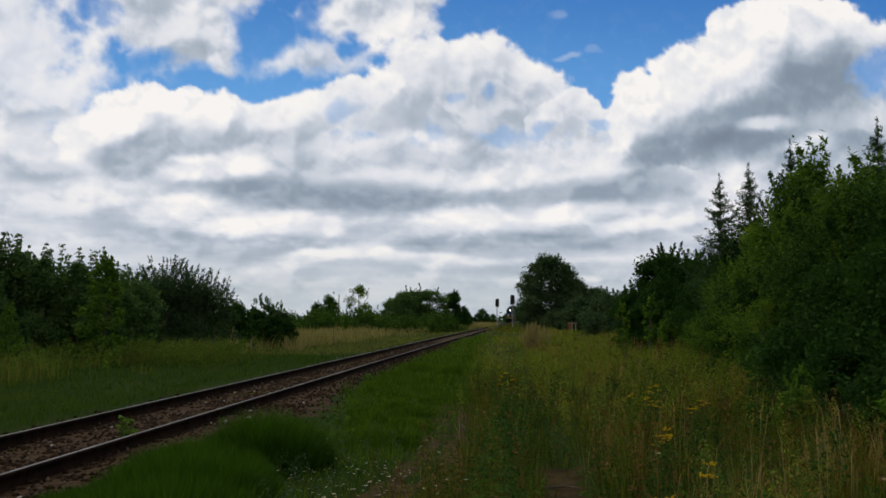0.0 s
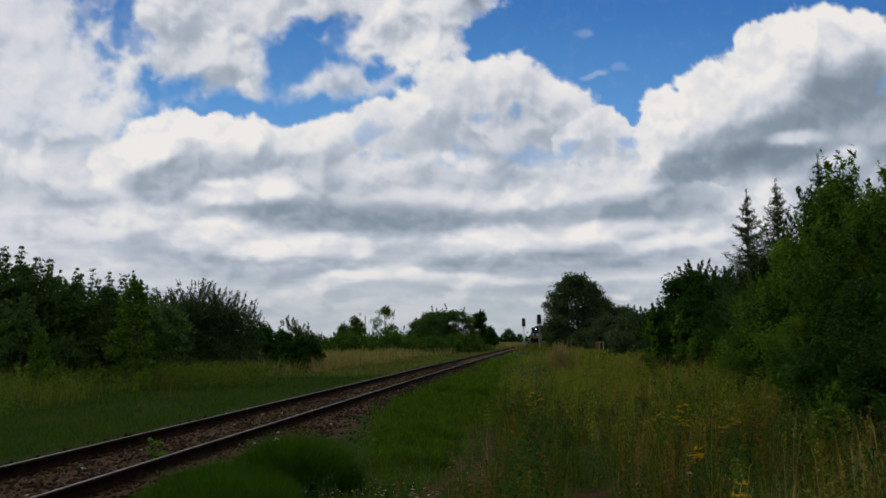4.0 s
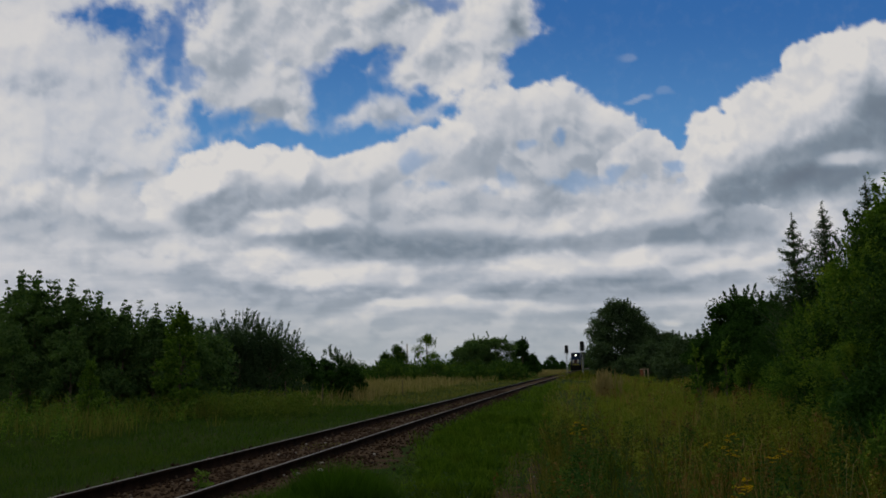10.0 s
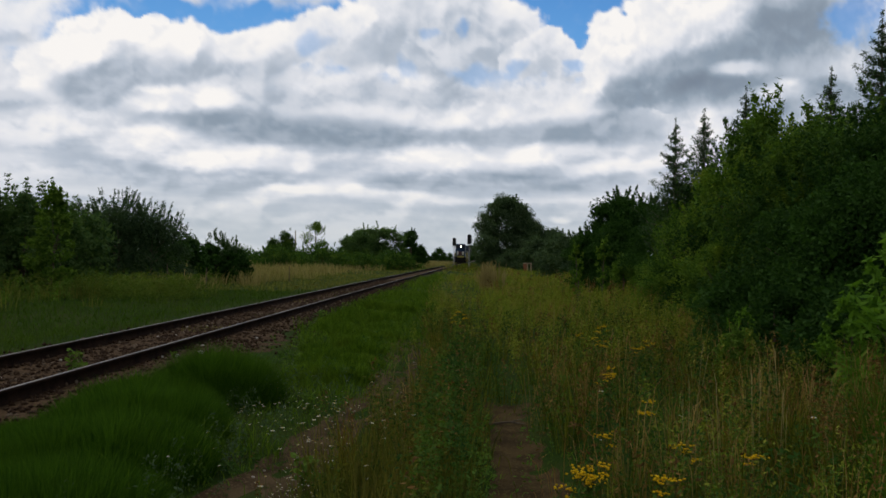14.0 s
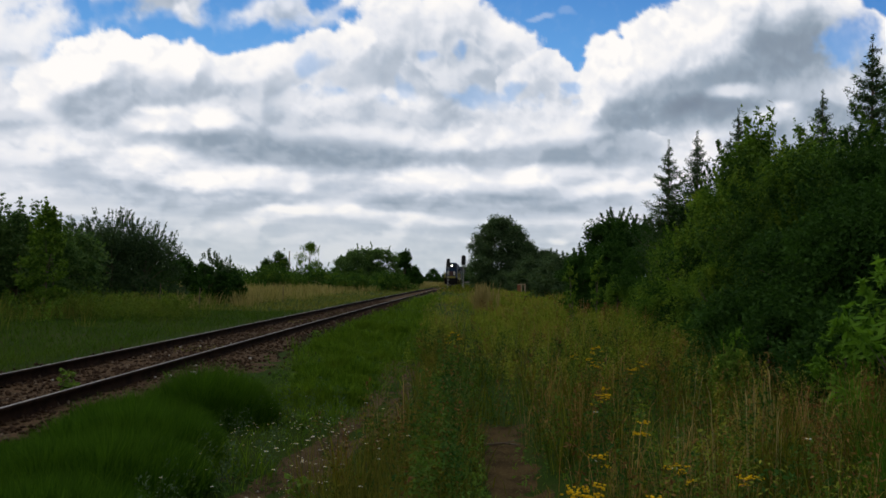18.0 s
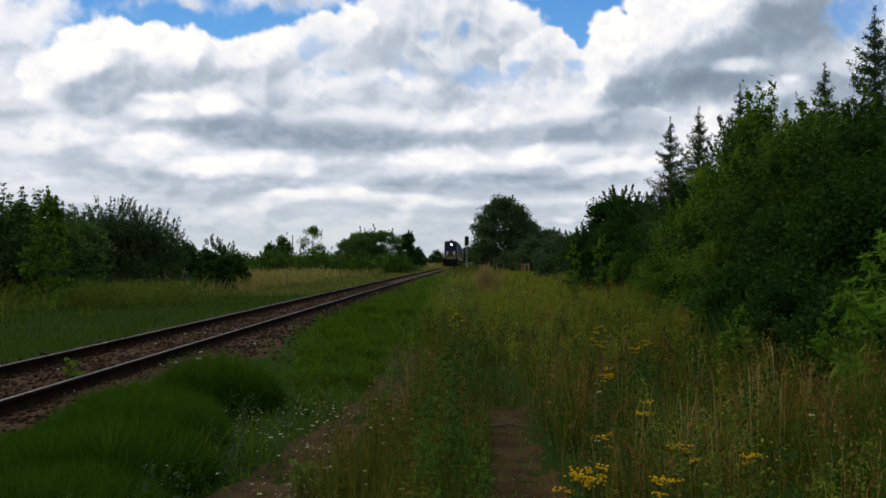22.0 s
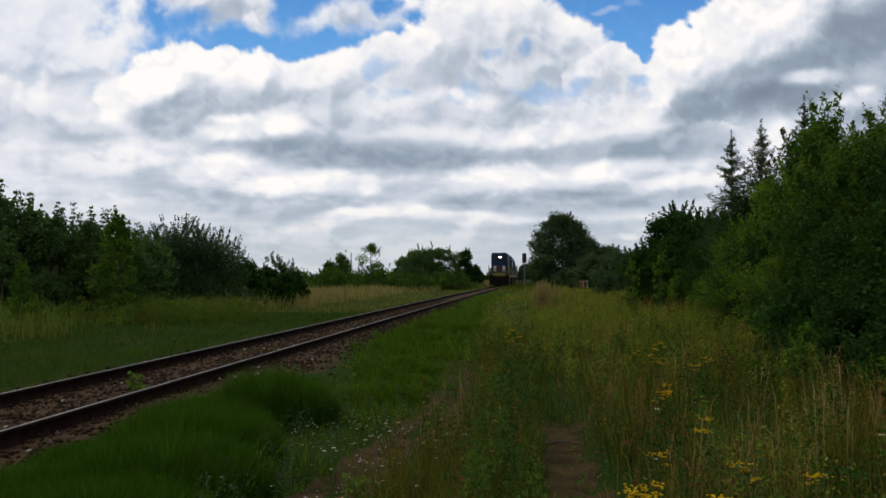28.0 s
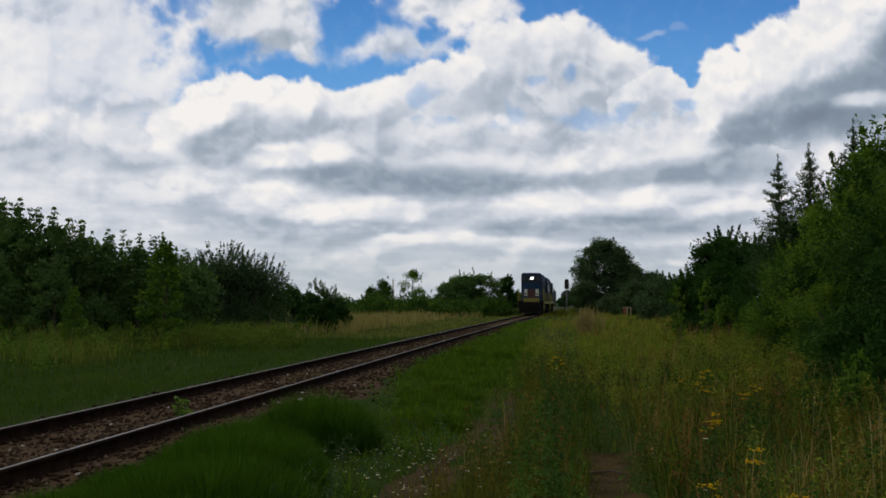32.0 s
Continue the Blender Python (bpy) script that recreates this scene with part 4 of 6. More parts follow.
# ---- grass ----
def blades(rng, x, y, height, width, lean, material, name, label, droop=0.35):
    """Bent tapering blades rooted at the points x, y."""
    n = len(x)
    root = np.stack([x, y, ground_z(x, y) - 0.01], 1)
    a = rng.uniform(0, 2 * np.pi, n)
    out = np.stack([np.cos(a), np.sin(a), np.zeros(n)], 1)
    side = np.stack([-np.sin(a + rng.normal(0, 0.7, n)), np.cos(a), np.zeros(n)], 1) * (width / 2)[:, None]
    hv = height[:, None] * np.array([0, 0, 1.0])
    mid = root + hv * 0.55 + out * (height * lean * 0.35)[:, None]
    tip = root + hv * (1 - droop * lean[:, None]) + out * (height * lean)[:, None]
    vs = np.stack([root - side, root + side, mid - side * 0.7, mid + side * 0.7, tip], 1).reshape(-1, 3)
    b = np.arange(n)[:, None] * 5
    fs = np.concatenate([b + np.array([0, 1, 3]), b + np.array([0, 3, 2]), b + np.array([2, 3, 4])], 1).reshape(-1, 3)
    ob = link_mesh(name, poly_mesh(name, vs, fs), material)
    return tagged(ob, label, "grass", kind="stuff")


def tufts(rng, x, y, per, height, width, material, name, label, fan=0.35, r=0.07, head=False):
    """Grass in tufts: blades fanning out from each point; head: thin stalks with a drooping seed head."""
    n = len(x) * per
    hx = np.repeat(height, per) * rng.uniform(0.5, 1.08, n)
    a = rng.uniform(0, 2 * np.pi, n)
    q = np.sqrt(rng.uniform(0, 1, n))
    bx, by = np.repeat(x, per) + np.cos(a) * q * r, np.repeat(y, per) + np.sin(a) * q * r
    root = np.stack([bx, by, ground_z(bx, by) - 0.01], 1)
    a2 = a + rng.normal(0, 0.6, n)
    out = np.stack([np.cos(a2), np.sin(a2), 0 * a2], 1) * (hx * fan * (0.25 + q) * rng.uniform(0.4, 1.4, n))[:, None]
    b = a2 + 1.57 + rng.normal(0, 0.8, n)
    side = np.stack([np.cos(b), np.sin(b), 0 * b], 1) * (np.repeat(width, per) * rng.uniform(0.6, 1.2, n) / 2)[:, None]
    up = np.stack([0 * hx, 0 * hx, hx], 1)
    w = (1.0, 0.8, 1.9) if head else (1.0, 0.95, 0.6)
    mid, high = root + up * 0.45 + out * 0.22, root + up * 0.85 + out * 0.65
    tip = root + up * (0.95 if head else 0.97) + out * (1.25 if head else 1.05)
    vs = np.stack([root - side * w[0], root + side * w[0], mid - side * w[1], mid + side * w[1], high - side * w[2], high + side * w[2], tip], 1).reshape(-1, 3)
    k = np.arange(n)[:, None] * 7
    fs = np.concatenate([k + np.array(f) for f in ((0, 1, 3), (0, 3, 2), (2, 3, 5), (2, 5, 4), (4, 5, 6))], 1).reshape(-1, 3)
    ob = link_mesh(name, poly_mesh(name, vs, fs), material)
    return tagged(ob, label, "grass", kind="stuff")


def spread(rng, y0, y1, per, zone, spare=2.2):
    """Random points between two distances, per square metre, kept with the chance zone(x, y)."""
    half = 0.62 * y1 + 2.5
    n = int(per * 2 * half * (y1 - y0))
    y = rng.uniform(y0, y1, n)
    x = rng.uniform(-half, half, n)
    keep = (np.abs(x) < 0.62 * y + 2.5) & (rng.uniform(0, 1, n) < zone(x, y))
    return x[keep], y[keep]


def patchy(x, y, s):
    return 0.5 + 0.25 * np.sin(x * s + 1.7 * np.sin(y * s * 0.7)) + 0.25 * np.sin(y * s * 1.1 + 1.3 * np.sin(x * s * 0.9 + 2))


def thicket_edge(y):
    return 3.9 + 0.18 * y


def off_ruts(x, y):
    near = np.minimum(np.abs(x - left_rut(y)) / (0.36 + 0.2 * np.clip((9 - y) / 4, 0, 1)), np.abs(x - right_rut(y)) / 0.44)
    return np.where(y < 36, np.clip((near - 0.5 + 0.5 * patchy(x, y, 1.9)) * 1.2 - 0.1, 0.14 + 0.86 * np.clip((y - 8) / 7, 0, 1), 1), 1.0)


def zone_verge(x, y):
    rel = x - track_x(y)
    k = np.clip((rel - 2.45 + 1.3 * np.clip((y - 12) / 7, 0, 1) - 0.6 * (1 - patchy(x, y, 1.1)) * np.clip((30 - y) / 14, 0.15, 1)) * 2.2, 0, 1) * np.clip((left_rut(y) + 0.2 + 0.45 * np.clip((y - 12) / 6, 0, 1) - x) * 2, 0, 1)
    return k * off_ruts(x, y) * np.maximum(0.35 + 0.65 * patchy(x, y, 2.1), np.clip((y - 12) / 14, 0, 1))


def zone_tall(x, y):
    k = np.clip((x - left_rut(y) - 0.2 + 0.3 * np.clip((y - 12) / 6, 0, 1)) * 3, 0, 1) * np.clip((thicket_edge(y) + 1.0 - x), 0, 1)
    return k * off_ruts(x, y) * np.where(x < right_rut(y), 0.55, 1.0)


def zone_far_side(x, y):
    rel = x - track_x(y)
    return np.clip((-1.35 - rel) * 2, 0, 1) * np.clip((rel + 34), 0, 1)


def zone_band(x, y):
    rel = x - track_x(y)
    return np.clip((-4.6 - rel - 2 * patchy(x, y, 0.5)) * 0.8, 0, 1) * np.clip((rel + 20) * 0.3, 0, 1) * (0.25 + 0.75 * patchy(x, y, 0.9))


def between_rails(x, y):
    rel = np.abs(x - track_x(y))
    return np.clip((0.66 - rel) * 4, 0, 1) * np.clip(patchy(x, y, 1.7) - 0.62, 0, 1) * 2.2


def clumped(zone, s, cut):
    return lambda a, b: zone(a, b) * np.clip((patchy(a, b, s) - cut) * 3.5, 0.0, 1)


g = np.random.default_rng(2)
BANDS = ((2.6, 9.0, 1.0, 1.0), (9.0, 18.0, 0.55, 1.35), (18.0, 36.0, 0.2, 2.3), (36.0, 75.0, 0.05, 4.6), (75.0, 170.0, 0.011, 9.5))
for y0, y1, dens, wide in BANDS:
    # the verge between the ballast and the ruts
    x, y = spread(g, y0, y1, (300 if y1 < 12 else 800) * dens, zone_verge)
    n = len(x)
    blades(g, x, y, g.uniform(0.06, 0.2, n) * (0.7 + 0.6 * patchy(x, y, 1.3)), g.uniform(0.005, 0.009, n) * wide, g.uniform(0.15, 0.9, n), M["grass_verge"], "verge_grass", "short green grass on the track's verge")
    x, y = spread(g, y0, y1, 34 * dens, clumped(zone_verge, 1.1, 0.25))
    n = len(x)
    tufts(g, x, y, 14, g.uniform(0.12, 0.34, n), np.full(n, 0.008 * wide), M["grass_verge"], "verge_turf", "thick green turf on the track's verge", 0.6, 0.1 * wide)
    # the tall growth beside the path
    x, y = spread(g, y0, y1, 15 * dens, clumped(zone_tall, 1.9, 0.36))
    n = len(x)
    tufts(g, x, y, 15, g.uniform(0.3, 0.72, n) * np.where(x < right_rut(y), 0.75, 1.0), np.full(n, 0.0085 * wide), M["grass_green"] if y1 < 20 else M["meadow"], "tall_grass", "tall green meadow grass beside the footpath", 0.4, 0.09 * wide)
    x, y = spread(g, max(y0, 3.6), y1, (15 if y1 < 12 else 6) * dens, clumped(zone_tall, 1.7, 0.5))
    n = len(x)
    tufts(g, x, y, 14, g.uniform(0.5, 0.98, n) * np.where(x < right_rut(y), 0.75, 1.0), np.full(n, 0.0019 * wide), M["grass_dry"], "dry_grass", "tall dry straw-coloured grass stalks", 0.24, 0.1 * wide, True)
    x, y = spread(g, max(y0, 4.2), y1, (3.0 if y1 < 12 else 1.2) * dens, clumped(zone_tall, 1.6, 0.4))
    n = len(x)
    tufts(g, x, y, 4, g.uniform(0.6, 1.1, n) * np.where(x < right_rut(y), 0.8, 1.0), np.full(n, 0.0022 * wide), M["pale_dry"], "pale_stalks", "pale dead grass stalks with drooping heads", 0.22, 0.05 * wide, True)
    x, y = spread(g, y0, y1, (110 if y1 < 20 else 200) * dens, zone_tall)
    n = len(x)
    blades(g, x, y, g.uniform(0.1, 0.3, n), g.uniform(0.005, 0.009, n) * wide, g.uniform(0.2, 0.9, n), M["grass_green"] if y1 < 20 else M["meadow"], "undergrowth", "short grass under the taller stalks")
    # beyond the rails
    x, y = spread(g, max(y0, 6.0), y1, 380 * dens, zone_far_side)
    n = len(x)
    blades(g, x, y, g.uniform(0.1, 0.28, n), g.uniform(0.005, 0.010, n) * wide, g.uniform(0.5, 1.1, n), M["grass_deep"] if y1 < 40 else M["grass_band"], "far_verge_grass", "dark green grass beyond the rails")
    x, y = spread(g, min(max(y0, 20.0), y1 - 0.5), y1, (12 if y1 < 40 else 26) * dens * (y1 > 20), clumped(zone_band, 0.9, 0.2 if y1 < 40 else 0.0))
    n = len(x)
    tufts(g, x, y, 16, g.uniform(0.45, 0.95, n) * (0.8 + 0.3 * patchy(x, y, 0.6)), np.full(n, 0.009 * wide), (M["grass_band"] if y1 < 40 else M["grass_straw"]), "meadow_grass", "tall yellowish meadow grass along the tree row", 0.4, 0.14 * wide)
    if y1 < 80:
        x, y = spread(g, y0, y1, 420 * dens, between_rails)
        n = len(x)
        blades(g, x, y, g.uniform(0.04, 0.13, n), g.uniform(0.004, 0.008, n) * wide, g.uniform(0.3, 1.0, n), M["grass_green"], "track_grass", "thin green grass between the rails")


# pale dry grass along the rails far down the line
x, y = spread(g, 105.0, 250.0, 0.5, lambda a, b: np.clip((-1.9 - (a - track_x(b))), 0, 1) * np.clip((a - track_x(b) + 11) * 0.5, 0, 1))
n = len(x)
tufts(g, x, y, 9, g.uniform(0.45, 0.95, n), np.full(n, 0.1), M["grass_straw"], "meadow_grass", "pale dry grass along the far rails", 0.4, 0.6)
# the meadow goes on behind
x, y = g.uniform(-4, 9, 22000), g.uniform(-9, 2.8, 22000)
ok = (x > track_x(y) + 2.2) & (np.abs(x - left_rut(y)) > 0.25) & (np.abs(x - right_rut(y)) > 0.2) & (np.hypot(x, y) > 0.7)
x, y = x[ok], y[ok]
blades(g, x, y, g.uniform(0.08, 0.4, len(x)) * np.clip(np.abs(x) * 0.4 + 0.3, 0, 1), g.uniform(0.008, 0.014, len(x)), g.uniform(0.3, 1.0, len(x)), M["grass_green"], "back_grass", "green meadow grass beside the footpath")
# short turf and litter covering the soil close by
x, y = spread(g, 2.6, 15.0, 300, lambda a, b: np.clip((a - track_x(b) - 1.9) * 1.5, 0, 1) * np.clip(thicket_edge(b) + 0.6 - a, 0, 1) * np.clip(np.minimum(np.abs(a - left_rut(b)) / 0.22, np.abs(a - right_rut(b)) / 0.26) - 0.35, 0.12, 1))
n = len(x)
blades(g, x, y, g.uniform(0.03, 0.11, n), g.uniform(0.004, 0.008, n), g.uniform(0.4, 1.3, n), M["grass_verge"], "turf", "short worn turf covering the soil")


def herbs(rng, x, y, height, spread_r, leaf, per, material, name, label):
    """Leafy weeds: leaves up and around short stems, joined."""
    n = len(x)
    s = rng.uniform(0.05, 1.0, (n, per))
    a = rng.uniform(0, 2 * np.pi, (n, per))
    lean = rng.normal(0, 0.12, (n, 2))
    r = spread_r[:, None] * (1.1 - 0.75 * s) * np.sqrt(rng.uniform(0.1, 1, (n, per)))
    px = x[:, None] + r * np.cos(a) + lean[:, :1] * s * height[:, None]
    py = y[:, None] + r * np.sin(a) + lean[:, 1:] * s * height[:, None]
    pz = (ground_z(x, y))[:, None] + s * height[:, None]
    at = np.stack([px, py, pz], 2).reshape(-1, 3)
    ob = link_mesh(name, quads_mesh(name, leaf_quads(rng, at, np.repeat(leaf, per), 0.5, 0.38)), material)
    return tagged(ob, label, "weeds", kind="stuff")


for y0, y1, k, per, big in ((2.6, 11.0, 13.0, 60, 1.0), (11.0, 26.0, 4.0, 46, 1.7), (26.0, 60.0, 0.8, 40, 3.2)):
    x, y = spread(g, y0, y1, k, clumped(zone_tall, 1.4, 0.22))
    n = len(x)
    herbs(g, x, y, g.uniform(0.25, 0.78, n), g.uniform(0.05, 0.15, n) * big ** 0.6, g.uniform(0.010, 0.02, n) * big, int(per * 1.6), M["leaf_mid"] if y1 < 20 else M["meadow"], "meadow_weeds", "leafy green weeds among the tall grass")
    x, y = spread(g, y0, y1, k * (1.0 if y1 < 12 else 0.3), clumped(zone_tall, 1.9, 0.40))
    n = len(x)
    herbs(g, x, y, g.uniform(0.35, 0.9, n), g.uniform(0.05, 0.14, n) * big ** 0.6, g.uniform(0.010, 0.022, n) * big, per, M["weed_brown"], "withered_weeds", "withered brown weeds among the tall grass")
x, y = spread(g, 3.0, 22.0, 3.0, clumped(zone_tall, 2.1, 0.42))
n = len(x)
herbs(g, x, y, g.uniform(0.35, 0.85, n), g.uniform(0.14, 0.28, n), g.uniform(0.014, 0.026, n), 190, M["leaf_dark"], "bushy_weeds", "dark green bushy weeds among the grass")
x, y = spread(g, 3.0, 22.0, 3.6, lambda a, b: np.clip((a - track_x(b) - 1.5) * 2, 0, 1) * np.clip((left_rut(b) + 0.35 - a) * 2, 0, 1))
n = len(x)
herbs(g, x, y, g.uniform(0.06, 0.26, n), g.uniform(0.06, 0.14, n), g.uniform(0.014, 0.028, n), 44, M["leaf_mid"], "low_weeds", "low leafy weeds on the verge")
x, y = spread(g, 15.0, 46.0, 3.6, lambda a, b: np.clip((-4.8 - 0.05 * b - (a - track_x(b))) * 0.6, 0, 1) * np.clip((a - track_x(b) + 17), 0, 1) * (0.3 + 0.7 * patchy(a, b, 0.8)))
n = len(x)
herbs(g, x, y, g.uniform(0.35, 1.0, n), g.uniform(0.12, 0.3, n), g.uniform(0.03, 0.055, n), 56, M["leaf_light"], "nettle_weeds", "tall yellowish green weeds before the tree row")


x, y = g.uniform(-14.0, -6.2, 520), g.uniform(25.5, 35.5, 520)
ok = ((x + 0.12 * (y - 30) + 9.9) / 3.4) ** 2 + ((y - 30.5) / 4.6) ** 2 < g.uniform(0.5, 1.1, 520)
x, y = x[ok], y[ok]
n = len(x)
herbs(g, x, y, g.uniform(0.45, 0.85, n), g.uniform(0.14, 0.3, n), g.uniform(0.03, 0.055, n), 80, M["nettle"], "nettle_bed", "bed of yellowish green nettles before the tree row")
x, y = spread(g, 3.0, 16.0, 7.0, lambda a, b: np.clip(1.3 - np.abs(a - left_rut(b) + 0.35) / 0.55, 0, 1))
n = len(x)
herbs(g, x, y, g.uniform(0.05, 0.24, n), g.uniform(0.04, 0.1, n), g.uniform(0.010, 0.02, n), 34, M["leaf_mid"], "rut_weeds", "small weeds growing on bare soil")
x, y = spread(g, 3.0, 16.0, 1.6, lambda a, b: np.clip(1 - np.abs(a - left_rut(b)) / 0.7, 0, 1))
n = len(x)
herbs(g, x, y, g.uniform(0.15, 0.5, n), g.uniform(0.03, 0.08, n), g.uniform(0.007, 0.014, n), 40, M["weed_brown"], "rut_stalks", "thin withered stalks on bare soil")


for y0, y1, k in ((3.4, 9.0, 9.0), (9.0, 20.0, 6.0)):
    x, y = spread(g, y0, y1, k, lambda a, b: np.clip((a - left_rut(b) - 0.32) * 4, 0, 1) * np.clip((right_rut(b) - 0.34 - a) * 4, 0, 1))
    n = len(x)
    herbs(g, x, y, g.uniform(0.3, 0.75, n), g.uniform(0.06, 0.13, n), g.uniform(0.008, 0.015, n) * (1 + y / 20), 80, M["weed_olive"], "path_weeds", "bushy green weeds between the wheel ruts")
    x, y = spread(g, y0, y1, k * 2.4, lambda a, b: np.clip((a - left_rut(b) - 0.3) * 4, 0, 1) * np.clip((right_rut(b) - 0.3 - a) * 4, 0, 1))
    n = len(x)
    tufts(g, x, y, 16, g.uniform(0.3, 0.62, n), np.full(n, 0.005 * (1 + y0 / 12)), M["ridge_grass"], "ridge_grass", "olive green grass between the wheel ruts", 0.3, 0.09)
x, y = spread(g, 3.8, 14.0, 19.0, clumped(lambda a, b: np.clip((a - 0.5 * (left_rut(b) + right_rut(b)) + 0.12) * 5, 0, 1) * np.clip((right_rut(b) - 0.3 - a) * 5, 0, 1), 1.5, 0.15))
n = len(x)
herbs(g, x, y, g.uniform(0.4, 0.78, n), g.uniform(0.09, 0.17, n), g.uniform(0.009, 0.017, n) * (1 + y / 24), 190, M["leaf_mid"], "ridge_weeds", "dark green bushy weeds on the ridge between the ruts")
x, y = spread(g, 3.4, 24.0, 3.4, clumped(lambda a, b: np.clip((a - right_rut(b) - 0.3) * 3, 0, 1) * np.clip((thicket_edge(b) + 0.5 - a), 0, 1), 1.3, 0.3))
n = len(x)
herbs(g, x, y, g.uniform(0.4, 0.85, n), g.uniform(0.08, 0.2, n), g.uniform(0.008, 0.016, n) * (1 + y / 20), 130, M["meadow"], "yellow_weeds", "yellowish green leafy weeds beside the footpath")


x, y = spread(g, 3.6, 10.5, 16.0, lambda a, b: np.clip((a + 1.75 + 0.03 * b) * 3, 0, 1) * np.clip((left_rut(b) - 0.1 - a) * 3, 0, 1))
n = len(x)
herbs(g, x, y, g.uniform(0.1, 0.36, n), g.uniform(0.06, 0.14, n), g.uniform(0.010, 0.02, n), 50, M["leaf_grey_hazed"], "grey_weeds", "grey-green bushy weeds with small white flowers")


SWELLS = ((-1.92, 9.0, 0.64, 0.63), (-2.4, 8.1, 0.68, 0.42), (-2.2, 7.1, 0.74, 0.46), (-2.75, 6.6, 0.6, 0.27), (-2.05, 6.0, 0.72, 0.45), (-2.75, 5.4, 0.7, 0.30), (-2.0, 4.9, 0.62, 0.40), (-2.7, 4.3, 0.8, 0.34), (-2.05, 3.9, 0.6, 0.38))


def swell_height(x, y, swells):
    """The height of dense grass in swelling clumps that run into one another."""
    h = np.zeros_like(x)
    for cx, cy, r, top in swells:
        d = ((x - cx) ** 2 + (y - cy) ** 2) / r ** 2
        h = np.maximum(h, top * np.sqrt(np.clip(1 - d * 0.86, 0, 1)))
    lumps = np.sin(7.1 * x + 2.2 * np.sin(4.3 * y)) * np.sin(6.3 * y + 1.9 * np.sin(5.2 * x + 1))
    return h * (1 + 0.16 * lumps)


def grass_swells(rng, x, y, swells, width, material, label):
    """Dense fine grass: thin arching blades that lean out from the clumps' hearts."""
    h = swell_height(x, y, swells)
    ok = (h > 0.05) & (x > track_x(y) + 1.6)
    x, y, h = x[ok], y[ok], h[ok]
    n = len(x)
    e = 0.06
    gx = (swell_height(x + e, y, swells) - swell_height(x - e, y, swells)) / (2 * e)
    gy = (swell_height(x, y + e, swells) - swell_height(x, y - e, swells)) / (2 * e)
    steep = np.hypot(gx, gy) + 1e-6
    lean = np.clip(0.12 + 0.22 * steep, 0, 0.6) * rng.uniform(0.4, 1.3, n)
    a = np.arctan2(-gy / steep, -gx / steep) + rng.normal(0, 0.7, n)
    hh = h * rng.uniform(0.72, 1.06, n) + 0.05
    base = np.stack([x, y, ground_z(x, y) - 0.02], 1)
    out = np.stack([np.cos(a), np.sin(a), 0 * a], 1) * (hh * lean)[:, None]
    b = a + 1.57 + rng.normal(0, 0.7, n)
    side = np.stack([np.cos(b), np.sin(b), 0 * b], 1) * (rng.uniform(0.5, 1.05, n) * width)[:, None]
    up = np.stack([0 * hh, 0 * hh, hh], 1)
    mid, tip = base + out * 0.35 + up * 0.62, base + out * 1.15 + up * rng.uniform(0.86, 1.0, n)[:, None]
    vs = np.stack([base - side, base + side, mid - side, mid + side, tip], 1).reshape(-1, 3)
    k = np.arange(n)[:, None] * 5
    fs = np.concatenate([k + np.array(f) for f in ((0, 1, 3), (0, 3, 2), (2, 3, 4))], 1).reshape(-1, 3)
    ob = link_mesh("grass_clump", poly_mesh("grass_clump", vs, fs), material)
    return tagged(ob, label, "grass clump", kind="stuff")


l_rng = np.random.default_rng(4)
grass_swells(l_rng, l_rng.uniform(-3.7, -1.2, 96000), l_rng.uniform(3.2, 9.8, 96000), SWELLS, 0.0036, M["grass_mound"], "rounded lush green clumps of fine dense grass")
# lower clumps swell out of the verge further on
verge_swells = []
for _ in range(46):
    cy = 10.4 + 17 * l_rng.uniform(0, 1) ** 1.2
    lo, hi = float(track_x(cy)) + 3.2 - 1.2 * min(1.0, max(0.0, (cy - 12) / 7)), float(left_rut(cy)) - 0.45
    verge_swells.append((lo + (hi - lo) * l_rng.uniform(0, 1), cy, l_rng.uniform(0.25, 0.5), l_rng.uniform(0.12, 0.28)))
y = 10.0 + 18 * l_rng.uniform(0, 1, 90000) ** 1.2
x = track_x(y) + 1.9 + l_rng.uniform(0, 1, 90000) * (left_rut(y) - 0.2 - track_x(y) - 1.9)
grass_swells(l_rng, x, y, verge_swells, 0.0055, M["grass_verge"], "low rounded clumps of green grass on the verge")
# a greener patch of tall grass by the bright sapling
y = g.uniform(3.9, 7.4, 420)
x = 0.56 * y + g.uniform(0.2, 1.6, 420)
tufts(g, x, y, 16, g.uniform(0.4, 0.8, 420), np.full(420, 0.007), M["grass_mound"], "tall_grass", "tall fresh green grass beside the thicket", 0.35, 0.1)
# a few tall reeds standing out by the thicket
x, y = np.array([2.62, 2.55, 2.9, 3.4, 2.2]), np.array([5.55, 5.75, 6.4, 7.2, 6.1])
tufts(g, x, y, 3, np.array([1.02, 0.95, 0.95, 1.0, 0.9]), np.full(5, 0.0055), M["pale_dry"], "reed", "tall pale dry reed stalks before the thicket", 0.07, 0.05, True)
